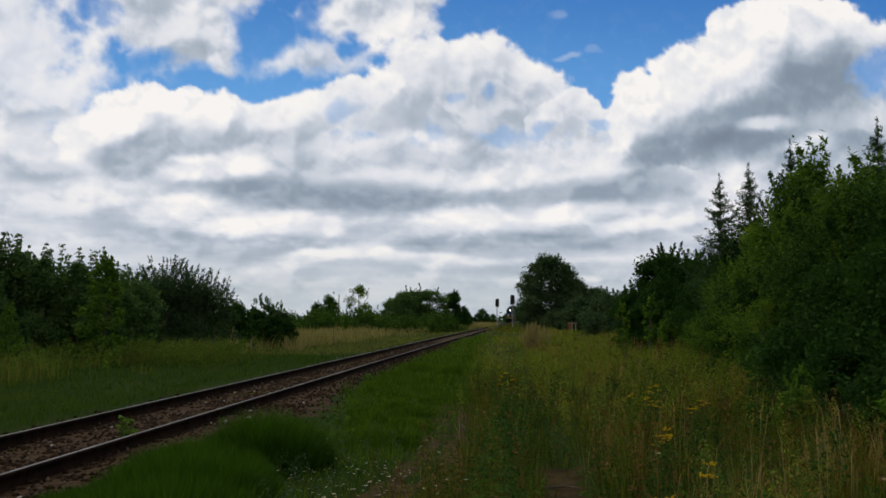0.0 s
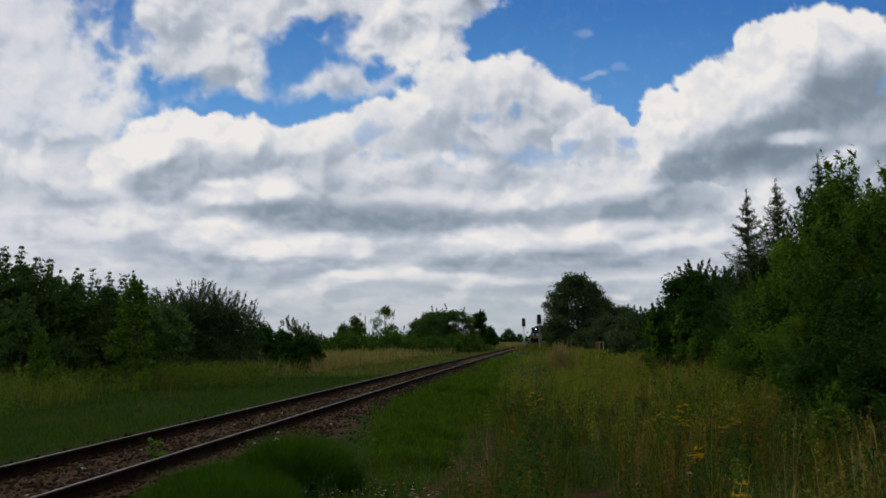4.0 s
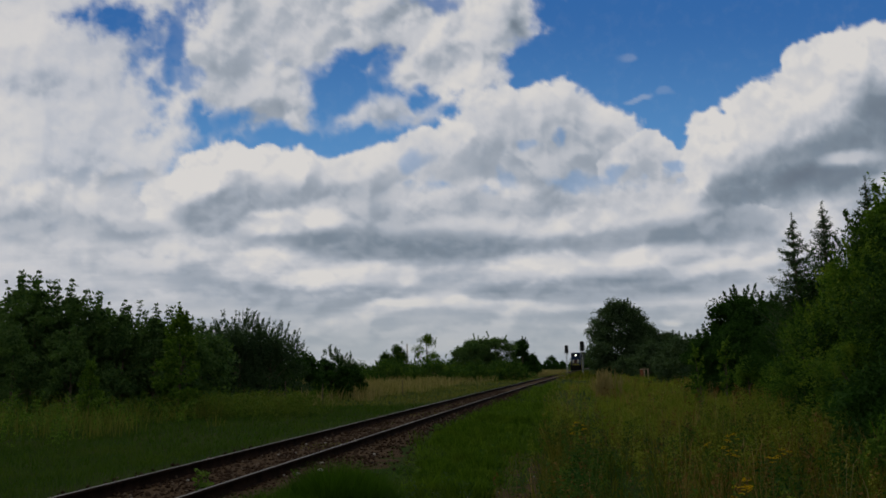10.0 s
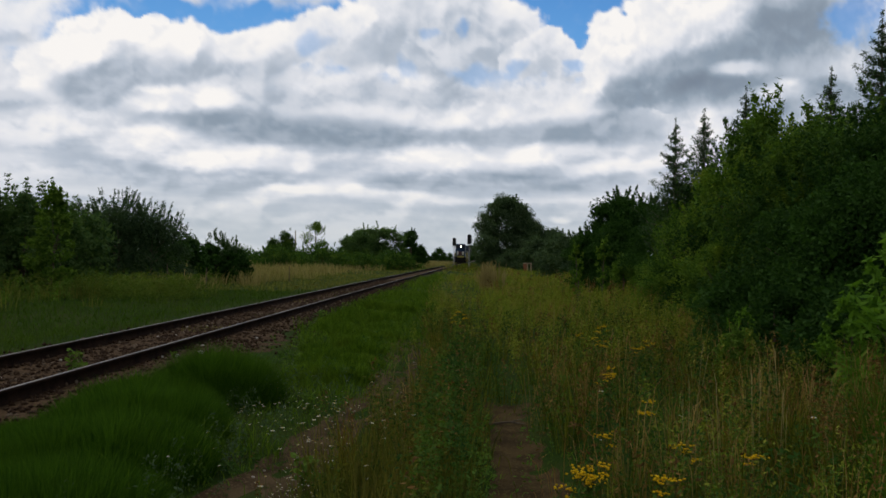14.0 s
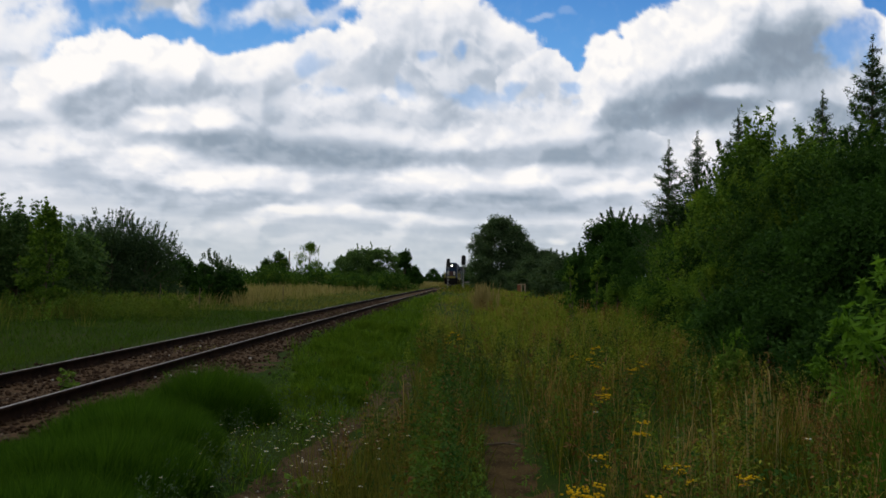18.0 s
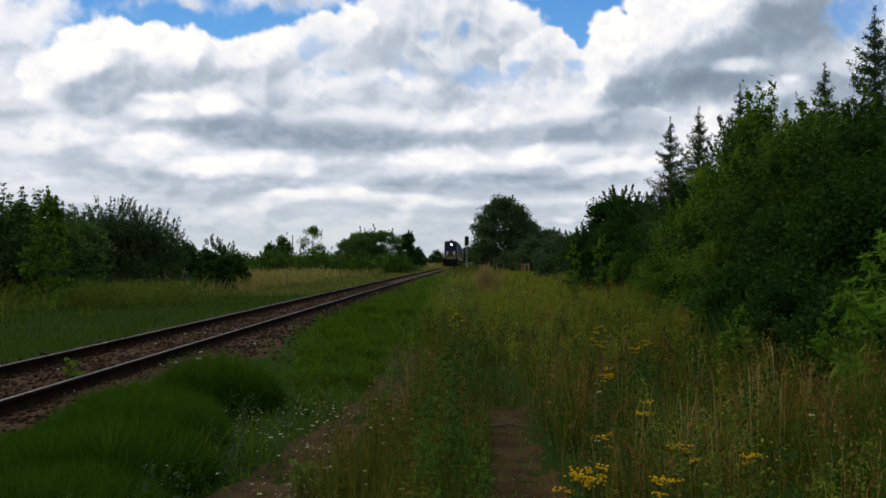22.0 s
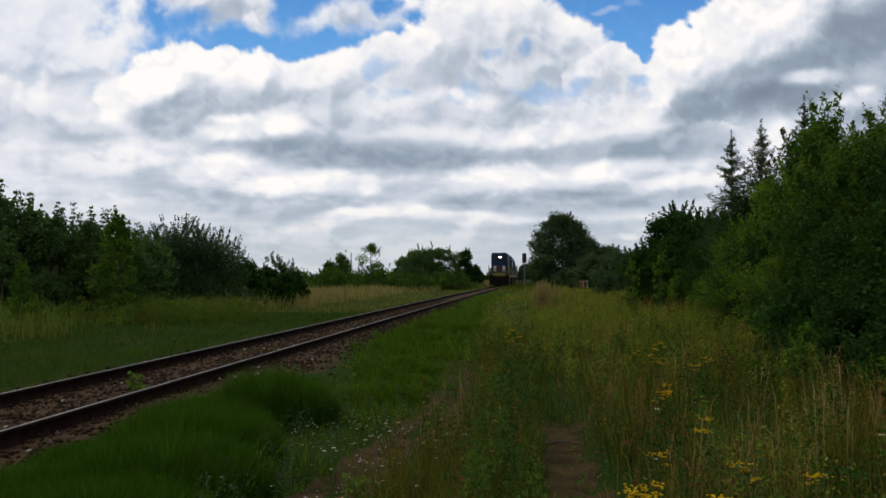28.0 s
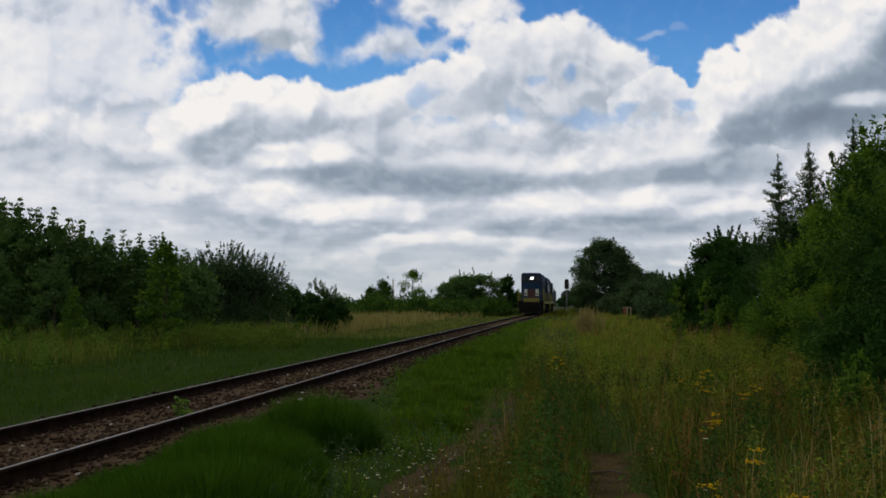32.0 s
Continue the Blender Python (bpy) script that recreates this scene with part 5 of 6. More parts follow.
# a pale tuft of dry stalks far along the path, and taller grass hiding the rails further off
x, y = g.normal(4.85, 0.3, 80), g.normal(45.0, 0.6, 80)
tufts(g, x, y, 7, g.uniform(0.8, 1.6, 80), np.full(80, 0.02), M["pale_dry"], "dry_tuft", "tall pale tuft of dry grass stalks", 0.12, 0.08, True)
x, y = g.uniform(-1, 26, 5200), g.uniform(92, 230, 5200)
ok = (x > track_x(y) + 1.3) & (x < track_x(y) + 7)
x, y = x[ok], y[ok]
blades(g, x, y, g.uniform(0.3, 0.75, len(x)), g.uniform(0.05, 0.1, len(x)), g.uniform(0.1, 0.5, len(x)), M["grass_green"], "far_grass", "green grass along the far verge")

# ---- flowers, weeds and stones ----
def tansy(seed):
    rng = np.random.default_rng(seed)
    root = thing("tansy_plant", Matrix(), "tansy plant with flat clusters of yellow button flowers", "wildflower", "tansy by the path")
    stems, pts = bmesh.new(), []
    for k in range(4):
        a = rng.uniform(0, 6.28)
        r = rng.uniform(0.02, 0.10)
        h = rng.uniform(0.56, 0.7)
        top = Vector((math.cos(a) * r, math.sin(a) * r, h))
        bar(stems, (top.x * 0.3, top.y * 0.3, -0.03), tuple(top - Vector((0, 0, 0.05))), 0.004, 5, 0.0025)
        n = 40
        s = rng.uniform(0.1, 0.9, n)[:, None]
        pts.append(np.array([top.x * 0.3, top.y * 0.3, 0]) * (1 - s) + np.array(top) * s + rng.normal(0, 0.025, (n, 3)))
        heads = bmesh.new()
        for i in range(10):
            q = Vector((rng.normal(0, 0.022), rng.normal(0, 0.022), rng.normal(0, 0.006)))
            bar(stems, tuple(top - Vector((0, 0, 0.05))), tuple(top + q), 0.0012, 3)
            bmesh.ops.create_cone(heads, cap_ends=True, segments=7, radius1=0.007, radius2=0.008, depth=0.006, matrix=Matrix.Translation(top + q))
        part("blossom", heads, M["flower_yellow"], root, "flat yellow flower head")
    part("stem", stems, M["stem"], root)
    link_mesh("foliage", quads_mesh("foliage", leaf_quads(rng, np.concatenate(pts), 0.028, 0.4, 0.3)), M["leaf_mid"], root)
    return root


tansies = [(0.80, 3.98), (0.88, 4.0), (0.84, 3.88), (0.99, 3.85), (0.65, 3.2), (1.25, 3.73), (1.53, 4.37), (1.63, 5.21), (1.89, 4.28), (1.85, 7.4), (2.86, 12.0), (3.0, 12.1), (2.72, 12.2), (0.96, 13.96), (0.25, 3.2), (2.5, 10.5),
           (2.66, 10.55), (2.8, 9.6), (3.2, 10.5), (1.79, 7.09), (1.22, 4.84), (1.0, 13.8), (1.2, 14.4), (1.1, 14.9)]
for i in range(3):
    plant = tansy(200 + i)
    stand(plant, [(x, y, 77 * k, 0.8 + 0.05 * (k % 4)) for k, (x, y) in enumerate(tansies) if k % 3 == i])


def daisy():
    root = thing("daisy", Matrix(), "small white daisy-like flower on a thin stem", "wildflower", "white flowers by the path")
    bm = bmesh.new()
    bar(bm, (0, 0, -0.02), (0.01, 0.005, 0.24), 0.0016, 4, 0.001)
    part("stem", bm, M["stem"], root)
    bm = bmesh.new()
    for k in range(9):
        a = k * 6.283 / 9
        c, s = math.cos(a), math.sin(a)
        p = [(0.002 * c, 0.002 * s, 0.242), (0.008 * c - 0.003 * s, 0.008 * s + 0.003 * c, 0.244), (0.0125 * c, 0.0125 * s, 0.243), (0.008 * c + 0.003 * s, 0.008 * s - 0.003 * c, 0.244)]
        bm.faces.new([bm.verts.new((x + 0.01, y + 0.005, z)) for x, y, z in p])
    part("petals", bm, M["flower_white"], root)
    bm = bmesh.new()
    bmesh.ops.create_uvsphere(bm, u_segments=7, v_segments=5, radius=0.0036, matrix=Matrix.Translation((0.01, 0.005, 0.243)) @ Matrix.Diagonal((1, 1, 0.6, 1)))
    part("flower_centre", bm, M["flower_yellow"], root, "yellow centre")
    return root


d_rng = random.Random(8)
spots = [(-0.63 + d_rng.gauss(0, 0.09), 5.25 + d_rng.gauss(0, 0.3), d_rng.uniform(0, 360), d_rng.uniform(0.32, 0.62)) for _ in range(110)]
spots += [(-0.85 + d_rng.gauss(0, 0.33), 7.4 + d_rng.gauss(0, 1.0), d_rng.uniform(0, 360), d_rng.uniform(0.55, 0.95)) for _ in range(130)]
spots += [(-0.35 + d_rng.gauss(0, 0.3), 6.4 + d_rng.gauss(0, 1.2), d_rng.uniform(0, 360), d_rng.uniform(0.8, 1.5)) for _ in range(40)]
spots += [(1.9 + d_rng.gauss(0, 0.7), 6.5 + d_rng.gauss(0, 1.8), d_rng.uniform(0, 360), d_rng.uniform(1.6, 2.2)) for _ in range(5)]
stand(daisy(), spots)


def broad_weed():
    rng = np.random.default_rng(17)
    root = thing("weed", Matrix(), "bright green broad-leaved weed growing in the ballast", "weed")
    bm, pts = bmesh.new(), []
    for k in range(5):
        a = k * 1.26
        tip = np.array([0.1 * math.cos(a), 0.1 * math.sin(a), rng.uniform(0.18, 0.3)])
        bar(bm, (0, 0, -0.02), tuple(tip), 0.004, 5, 0.002)
        s = rng.uniform(0.25, 1.05, 12)[:, None]
        pts.append(tip * s + rng.normal(0, 0.02, (12, 3)))
    part("stem", bm, M["stem"], root)
    link_mesh("foliage", quads_mesh("foliage", leaf_quads(rng, np.concatenate(pts), 0.05, 0.6, 0.5)), M["leaf_light"], root)
    return root


stand(broad_weed(), [(-4.15, 10.9, 0, 1.05), (-3.95, 10.6, 80, 0.6), (-3.3, 12.4, 40, 0.4), (-1.9, 20.5, 100, 0.8), (-0.9, 8.4, 200, 0.7), (-0.6, 5.6, 10, 0.8)])


def rock_mesh(seed, subdiv=2):
    rng = random.Random(seed)
    bm = bmesh.new()
    bmesh.ops.create_icosphere(bm, subdivisions=subdiv, radius=1.0)
    k = Vector((rng.uniform(0.8, 1.3), rng.uniform(0.7, 1.0), rng.uniform(0.5, 0.75)))
    for v in bm.verts:
        f = 1 + 0.28 * noise.noise(v.co * 1.3 + Vector((seed * 3.1, 0, 0))) + 0.12 * noise.noise(v.co * 3.1)
        v.co = Vector((v.co.x * k.x, v.co.y * k.y, v.co.z * k.z)) * f
    me = bpy.data.meshes.new("stone")
    bm.to_mesh(me)
    bm.free()
    return me


rocks = [rock_mesh(s) for s in range(4)]
for r in rocks:
    r.materials.append(M["pale_stone"])
r_rng = random.Random(12)
pale = [(-2.85, 8.66, 0.05), (-2.68, 8.75, 0.04), (-3.95, 9.0, 0.03), (-2.95, 8.15, 0.06), (-3.05, 13.0, 0.05), (-3.3, 12.6, 0.035)]
pale += [(float(track_x(y)) + r_rng.uniform(-0.6, 1.5), y, r_rng.uniform(0.014, 0.034)) for y in [r_rng.uniform(6.5, 20) for _ in range(26)]]
pale += [(float(left_rut(y)) + r_rng.uniform(-0.3, 0.3), y, r_rng.uniform(0.006, 0.013)) for y in [r_rng.uniform(4.5, 13) for _ in range(20)]]
for i, (x, y, s) in enumerate(pale):
    o = new("stone", rocks[i % 4])
    o.matrix_basis = Matrix.LocRotScale((x, y, float(ground_z(x, y)) + 0.018 + s * 0.3), Euler((0, 0, r_rng.uniform(0, 6.28))), (s, s, s))
    tagged(o, "pale ballast stone lying on brown earth", "stone", "pale stones by the rails")


def gravel():
    """The ballast's loose stones, joined."""
    rng = np.random.default_rng(33)
    base = np.array([(1, 0, 0), (-1, 0, 0), (0, 1, 0), (0, -1, 0), (0, 0, 0.8), (0, 0, -0.6)], float)
    tri = np.array([(0, 2, 4), (2, 1, 4), (1, 3, 4), (3, 0, 4), (2, 0, 5), (1, 2, 5), (3, 1, 5), (0, 3, 5)])
    n = 13000
    y = 4 + 50 * rng.uniform(0, 1, n) ** 2.0
    x = track_x(y) + rng.normal(0.3, 0.95, n)
    ok = np.abs(x - track_x(y) - 0.35) < np.where(y < 18, 2.0, 1.5)
    x, y = x[ok], y[ok]
    n = len(x)
    s = rng.uniform(0.012, 0.04, n) * (1 + y / 60)
    v = base[None] * (s[:, None, None] * rng.uniform(0.6, 1.3, (n, 6, 1))) + rng.normal(0, 0.004, (n, 6, 3))
    a = rng.uniform(0, 6.28, n)
    vx = v[:, :, 0] * np.cos(a)[:, None] - v[:, :, 1] * np.sin(a)[:, None]
    vy = v[:, :, 0] * np.sin(a)[:, None] + v[:, :, 1] * np.cos(a)[:, None]
    v[:, :, 0], v[:, :, 1] = vx + x[:, None], vy + y[:, None]
    v[:, :, 2] += (ground_z(x, y) + 0.02)[:, None]
    fs = (np.arange(n)[:, None, None] * 6 + tri[None]).reshape(-1, 3)
    m, t, p = principled("loose_ballast", 0.92, 0, 0.06)
    rnd = nd(t, "ShaderNodeNewGeometry").outputs["Random Per Island"]
    rp = nd(t, "ShaderNodeValToRGB")
    e = rp.color_ramp.elements
    e[0].color, e[1].color = (0.028, 0.016, 0.009, 1), (0.17, 0.135, 0.10, 1)
    e.new(0.85).color = (0.06, 0.038, 0.024, 1)
    wire(t, rnd, rp.inputs[0])
    wire(t, mixed(t, 1.0, rp.outputs[0], mixed(t, fbm(t, nd(t, "ShaderNodeTexCoord").outputs["Object"], 60, 4), (0.7, 0.7, 0.7), (1.25, 1.2, 1.2)), "MULTIPLY"), p.inputs["Base Color"])
    tagged(link_mesh("gravel", poly_mesh("gravel", v.reshape(-1, 3), fs), m), "loose brown and grey ballast stones", "gravel", kind="stuff")


gravel()


# ---- posts and signals ----
def signal(name, x, y, h, label):
    root = thing(name, pose(x, y, float(ground_z(x, y)), 0, 0, -5), label, "railway signal", "signals by the line")
    bm = bmesh.new()
    box(bm, -0.25, 0.25, -0.25, 0.25, -0.1, 0.25, 0.03)
    part("foundation", bm, M["stone"], root, "concrete footing")
    bm = bmesh.new()
    bar(bm, (0, 0, 0.2), (0, 0, h - 1.2), 0.055, 12)
    part("mast", bm, M["mast_grey"], root, "pale grey steel mast")
    bm = bmesh.new()
    outline = [(-0.3, h - 1.65), (0.3, h - 1.65), (0.36, h - 1.5), (0.36, h - 0.2), (0.24, h), (-0.24, h), (-0.36, h - 0.2), (-0.36, h - 1.5)]
    extruded(bm, outline, -0.09, 0.09)
    head = part("signal_head", bm, M["signal_black"], root, "black signal head")
    for k in range(3):
        bm = bmesh.new()
        z = h - 0.35 - 0.42 * k
        bar(bm, (0, -0.09, z), (0, -0.36, z - 0.02), 0.13, 14, 0.13)
        part("hood", bm, M["signal_black"], head)
    bm = bmesh.new()
    box(bm, -0.45, 0.45, 0.08, 0.5, h - 1.78, h - 1.72)
    for sx in (-0.43, 0.43):
        bar(bm, (sx, 0.48, h - 1.75), (sx, 0.48, h - 0.8), 0.018, 6)
    bar(bm, (-0.43, 0.48, h - 0.8), (0.43, 0.48, h - 0.8), 0.018, 6)
    part("platform", bm, M["mast_grey"], root)
    bm = bmesh.new()
    for sx in (-0.17, 0.17):
        bar(bm, (sx, 0.22, 0.2), (sx, 0.22, h - 1.72), 0.016, 6)
    z = 0.5
    while z < h - 1.8:
        bar(bm, (-0.17, 0.22, z), (0.17, 0.22, z), 0.011, 5)
        z += 0.32
    part("ladder", bm, M["mast_grey"], root)


signal("railway_signal", 11.9, 142.5, 5.7, "black railway signal head on a pale mast with ladder")
signal("railway_signal", 11.2, 172.0, 5.7, "black railway signal head on a slim grey mast")


def wooden_post(x, y, h, r, material, label, lean=0.0):
    bm = bmesh.new()
    bar(bm, (0, 0, -0.2), (0, 0, h), r, 9, r * 0.85)
    bmesh.ops.bevel(bm, geom=[e for e in bm.edges if e.verts[0].co.z > h - 0.01 and e.verts[1].co.z > h - 0.01], offset=r * 0.3, segments=1, affect="EDGES")
    o = part("fence_post", bm, material)
    o.matrix_basis = pose(x, y, float(ground_z(x, y)), lean, 0, 0)
    return tagged(o, label, "fence post", "posts in the grass")


for i, (x, y, h) in enumerate(((-9.6, 34.8, 1.12), (-8.1, 35.2, 1.0), (-6.6, 50.0, 1.0))):
    wooden_post(x, y, h, 0.024, M["bark"], "weathered grey wooden fence post in tall grass", (-1) ** i * 1.5)


def gate_stub(x, y):
    root = thing("wooden_frame", pose(x, y, float(ground_z(x, y)), 0, 0, 8), "small wooden frame with pale posts at the thicket's edge", "wooden frame")
    for sx, mt in ((0.0, "weathered_wood"), (0.42, "weathered_wood")):
        bm = bmesh.new()
        box(bm, sx - 0.06, sx + 0.06, -0.05, 0.05, -0.2, 1.25, 0.01)
        part("post", bm, M[mt], root)
    bm = bmesh.new()
    box(bm, -0.5, -0.1, -0.02, 0.02, 0.3, 1.1, 0.01)
    part("board", bm, M["rust_red"], root, "dull red-brown board")
    bm = bmesh.new()
    box(bm, -0.5, 0.5, 0.055, 0.095, 1.12, 1.22, 0.01)
    part("rail", bm, M["weathered_wood"], root)


def dead_branch(x, y):
    bm = bmesh.new()
    bar(bm, (-0.16, 0.0, 0.02), (0.05, 0.03, 0.03), 0.012, 7, 0.010)
    bar(bm, (0.05, 0.03, 0.03), (0.2, -0.01, 0.02), 0.010, 7, 0.006)
    bar(bm, (0.05, 0.03, 0.03), (0.2, 0.12, 0.04), 0.008, 6, 0.004)
    o = part("dead_branch", bm, M["bark"])
    o.matrix_basis = pose(x, y, float(ground_z(x, y)) + 0.015, 0, 0, 4)
    tagged(o, "grey-brown dead branch lying across the footpath", "branch")


def far_barn(x, y):
    """A barn with a round roof, its gable end facing along the line."""
    root = thing("barn", pose(x, y, float(ground_z(x, y)), 0, 0, -6), "distant dull grey barn with a rounded roof", "barn")
    bm = bmesh.new()
    box(bm, -3.1, 3.1, -0.1, 14.1, -0.4, 0.4, 0.04)
    part("plinth", bm, M["stone"], root, "concrete plinth")
    arc = [math.pi * k / 14 for k in range(15)]
    bm = bmesh.new()
    extruded(bm, [(-2.95, 0.4), (2.95, 0.4)] + [(2.95 * math.cos(a), 4.8 + 2.95 * math.sin(a)) for a in arc], 0.0, 14.0)
    part("wall", bm, M["barn_grey"], root, "dull grey barn walls")
    bm = bmesh.new()
    rim = [(3.15 * math.cos(a), 4.8 + 3.15 * math.sin(a)) for a in arc]
    extruded(bm, rim + [(q[0] * 0.96, 4.8 + (q[1] - 4.8) * 0.96) for q in rim[::-1]], -0.3, 14.3)
    part("roof", bm, M["barn_grey"], root, "rounded grey sheet roof")
    bm = bmesh.new()
    box(bm, -1.3, 1.3, -0.08, 0.0, 0.42, 3.6, 0.02)
    part("door", bm, M["grimy"], root, "dark barn door")


far_barn(33.6, 400.0)
dead_branch(1.03, 7.9)
gate_stub(14.55, 94.0)
wooden_post(-17.6, 140.0, 5.4, 0.1, M["weathered_wood"], "tall slim wooden pole beyond the hedge")


# ---- the train ----
def wheelset(parent, y, r, group):
    axle_e = new("wheelset")
    axle_e.parent = parent
    axle_e.matrix_basis = pose(0, y, r)
    bm = bmesh.new()
    bar(bm, (-0.95, 0, 0), (0.95, 0, 0), 0.085, 10)
    part("axle", bm, M["grimy"], axle_e)
    for sx in (-1, 1):
        bm = bmesh.new()
        bar(bm, (sx * 0.70, 0, 0), (sx * 0.83, 0, 0), r, 24)
        bar(bm, (sx * 0.675, 0, 0), (sx * 0.70, 0, 0), r + 0.03, 24)
        for k in range(5):
            a = k * 6.283 / 5
            bar(bm, (sx * 0.835, math.cos(a) * r * 0.55, math.sin(a) * r * 0.55), (sx * 0.85, math.cos(a) * r * 0.55, math.sin(a) * r * 0.55), r * 0.14, 8)
        part("wheel", bm, M["wheel_steel"], axle_e)
    group.append((axle_e, y, r))
    return axle_e


WHEELS = []


def locomotive(name, label):
    """A six-axle diesel shunting locomotive, hood end forward along +y, its origin on the rails at the front."""
    root = thing(name, Matrix(), label, "locomotive", "the train")
    L = 16.4
    bm = bmesh.new()
    box(bm, -1.52, 1.52, -L, -0.15, 1.28, 1.62, 0.03)
    part("frame", bm, M["yellow_paint"], root, "yellow running board frame")
    bm = bmesh.new()
    box(bm, -1.0, 1.0, -L + 0.4, -0.6, 0.95, 1.28, 0.02)
    part("underframe", bm, M["grimy"], root)
    hood = [(-1.18, 1.62), (1.18, 1.62), (1.2, 4.62), (1.12, 4.84), (0.95, 4.92), (-0.95, 4.92), (-1.12, 4.84), (-1.2, 4.62)]
    bm = bmesh.new()
    extruded(bm, hood, -11.2, -1.15)
    bmesh.ops.bevel(bm, geom=[e for e in bm.edges if abs(e.verts[0].co.y - e.verts[1].co.y) < 1e-4], offset=0.06, segments=2, affect="EDGES")
    h = part("hood", bm, M["blue_paint"], root, "dark blue engine hood")
    for k in range(9):      # hood doors and grilles along both sides
        for sx in (-1, 1):
            bm = bmesh.new()
            y0 = -2.0 - k * 1.0
            box(bm, sx * 1.222 - 0.012, sx * 1.222 + 0.012, y0 - 0.88, y0, 1.75, 3.85, 0.008)
            d = part("hood_door", bm, M["blue_paint"] if k > 2 else M["navy_paint"], h)
            if k < 3:
                bm = bmesh.new()
                for s in range(12):
                    box(bm, sx * 1.242 - 0.012, sx * 1.242 + 0.012, y0 - 0.82, y0 - 0.06, 1.85 + 0.155 * s, 1.93 + 0.155 * s)
                part("louvre", bm, M["navy_paint"], d)
    for sx in (-1, 1):
        bm = bmesh.new()
        bar(bm, (sx * 0.0, -3.2 - 2.2 * (sx + 1), 4.7), (0, -3.2 - 2.2 * (sx + 1), 4.86), 0.55, 18)
        part("roof_fan", bm, M["grimy"], h)
    bm = bmesh.new()
    box(bm, -0.3, 0.3, -9.6, -8.8, 4.7, 4.95, 0.05)
    part("exhaust", bm, M["grimy"], h)
    # the nose
    bm = bmesh.new()
    box(bm, -1.05, 1.05, -1.15, -1.08, 3.85, 4.62, 0.02)
    nose = part("nose_panel", bm, M["navy_paint"], root, "dark upper nose panel")
    for sx in (-1, 1):
        bm = bmesh.new()
        box(bm, sx * 0.72 - 0.22, sx * 0.72 + 0.22, -1.085, -1.06, 3.95, 4.28, 0.02)
        part("number_box", bm, M["glass"], nose)
        bm = bmesh.new()
        box(bm, sx * 0.66 - 0.18, sx * 0.66 + 0.18, -1.15, -1.09, 2.2, 3.0, 0.02)
        part("white_panel", bm, M["white_paint"], root, "white warning panel")
        bm = bmesh.new()
        bar(bm, (sx * 0.66, -1.09, 2.45), (sx * 0.66, -1.02, 2.45), 0.10, 14)
        part("marker_lamp", bm, M["glass"], root)
    bm = bmesh.new()
    box(bm, -0.44, 0.44, -1.15, -1.09, 1.72, 3.0, 0.02)
    part("nose_door", bm, M["maroon"], root, "dark maroon nose door")
    bm = bmesh.new()
    bar(bm, (-0.12, -1.1, 4.26), (-0.12, -0.93, 4.26), 0.23, 20)
    case = part("headlight", bm, M["grimy"], root)
    bm = bmesh.new()
    bar(bm, (-0.12, -0.94, 4.26), (-0.12, -0.915, 4.26), 0.15, 20)
    part("headlight_lens", bm, M["lamp"], case, "glowing white headlight")
    # the cab
    cab = [(-1.5, 1.62), (1.5, 1.62), (1.52, 3.75), (1.3, 4.45), (0.7, 4.8), (-0.7, 4.8), (-1.3, 4.45), (-1.52, 3.75)]
    bm = bmesh.new()
    extruded(bm, cab, -14.2, -11.2)
    c = part("cab", bm, M["blue_paint"], root, "wide dark blue driver's cab")
    for sx in (-1, 1):
        for y0 in (-12.4, -13.8):
            bm = bmesh.new()
            box(bm, sx * 1.515 - 0.015, sx * 1.515 + 0.015, y0, y0 + 1.0, 2.9, 3.7, 0.01)
            wf = part("window_frame", bm, M["white_paint"], c)
            bm = bmesh.new()
            box(bm, sx * 1.53 - 0.012, sx * 1.53 + 0.012, y0 + 0.08, y0 + 0.92, 2.98, 3.62, 0.005)
            part("pane", bm, M["glass"], wf)
        bm = bmesh.new()
        box(bm, sx * 1.27 - 0.2, sx * 1.27 + 0.2, -11.2, -11.17, 3.0, 3.75, 0.01)
        part("front_window", bm, M["glass"], c)
    bm = bmesh.new()
    extruded(bm, [(-1.02, 1.62), (1.02, 1.62), (1.04, 3.2), (0.7, 3.55), (-0.7, 3.55), (-1.04, 3.2)], -15.9, -14.2)
    part("short_hood", bm, M["blue_paint"], root)
    # ends: beams, buffers, plough, coupling, steps
    for end, sy in ((-0.15, 1), (-L, -1)):
        bm = bmesh.new()
        box(bm, -1.5, 1.5, min(end, end + 0.14 * sy), max(end, end + 0.14 * sy), 0.85, 1.62, 0.03)
        beam = part("buffer_beam", bm, M["grimy"], root)
        if sy > 0:
            bm = bmesh.new()
            box(bm, -0.95, 0.85, end + 0.142, end + 0.16, 1.5, 1.95, 0.01)
            part("warning_plate", bm, M["yellow_paint"], beam, "yellow warning plate")
        for sx in (-0.875, 0.875):
            bm = bmesh.new()
            bar(bm, (sx, end, 1.05), (sx, end + 0.45 * sy, 1.05), 0.09, 12)
            bar(bm, (sx, end + 0.44 * sy, 1.05), (sx, end + 0.5 * sy, 1.05), 0.24, 16)
            part("buffer", bm, M["grimy"], beam)
        bm = bmesh.new()
        box(bm, -0.08, 0.08, min(end, end + 0.4 * sy), max(end, end + 0.4 * sy), 0.97, 1.1, 0.02)
        part("coupling_hook", bm, M["grimy"], beam)
        bm = bmesh.new()
        lo, hi = min(end - 0.25 * sy, end + 0.25 * sy), max(end - 0.25 * sy, end + 0.25 * sy)
        extruded(bm, [(-1.35, 0.16), (1.35, 0.16), (1.45, 0.86), (-1.45, 0.86)], lo, hi)
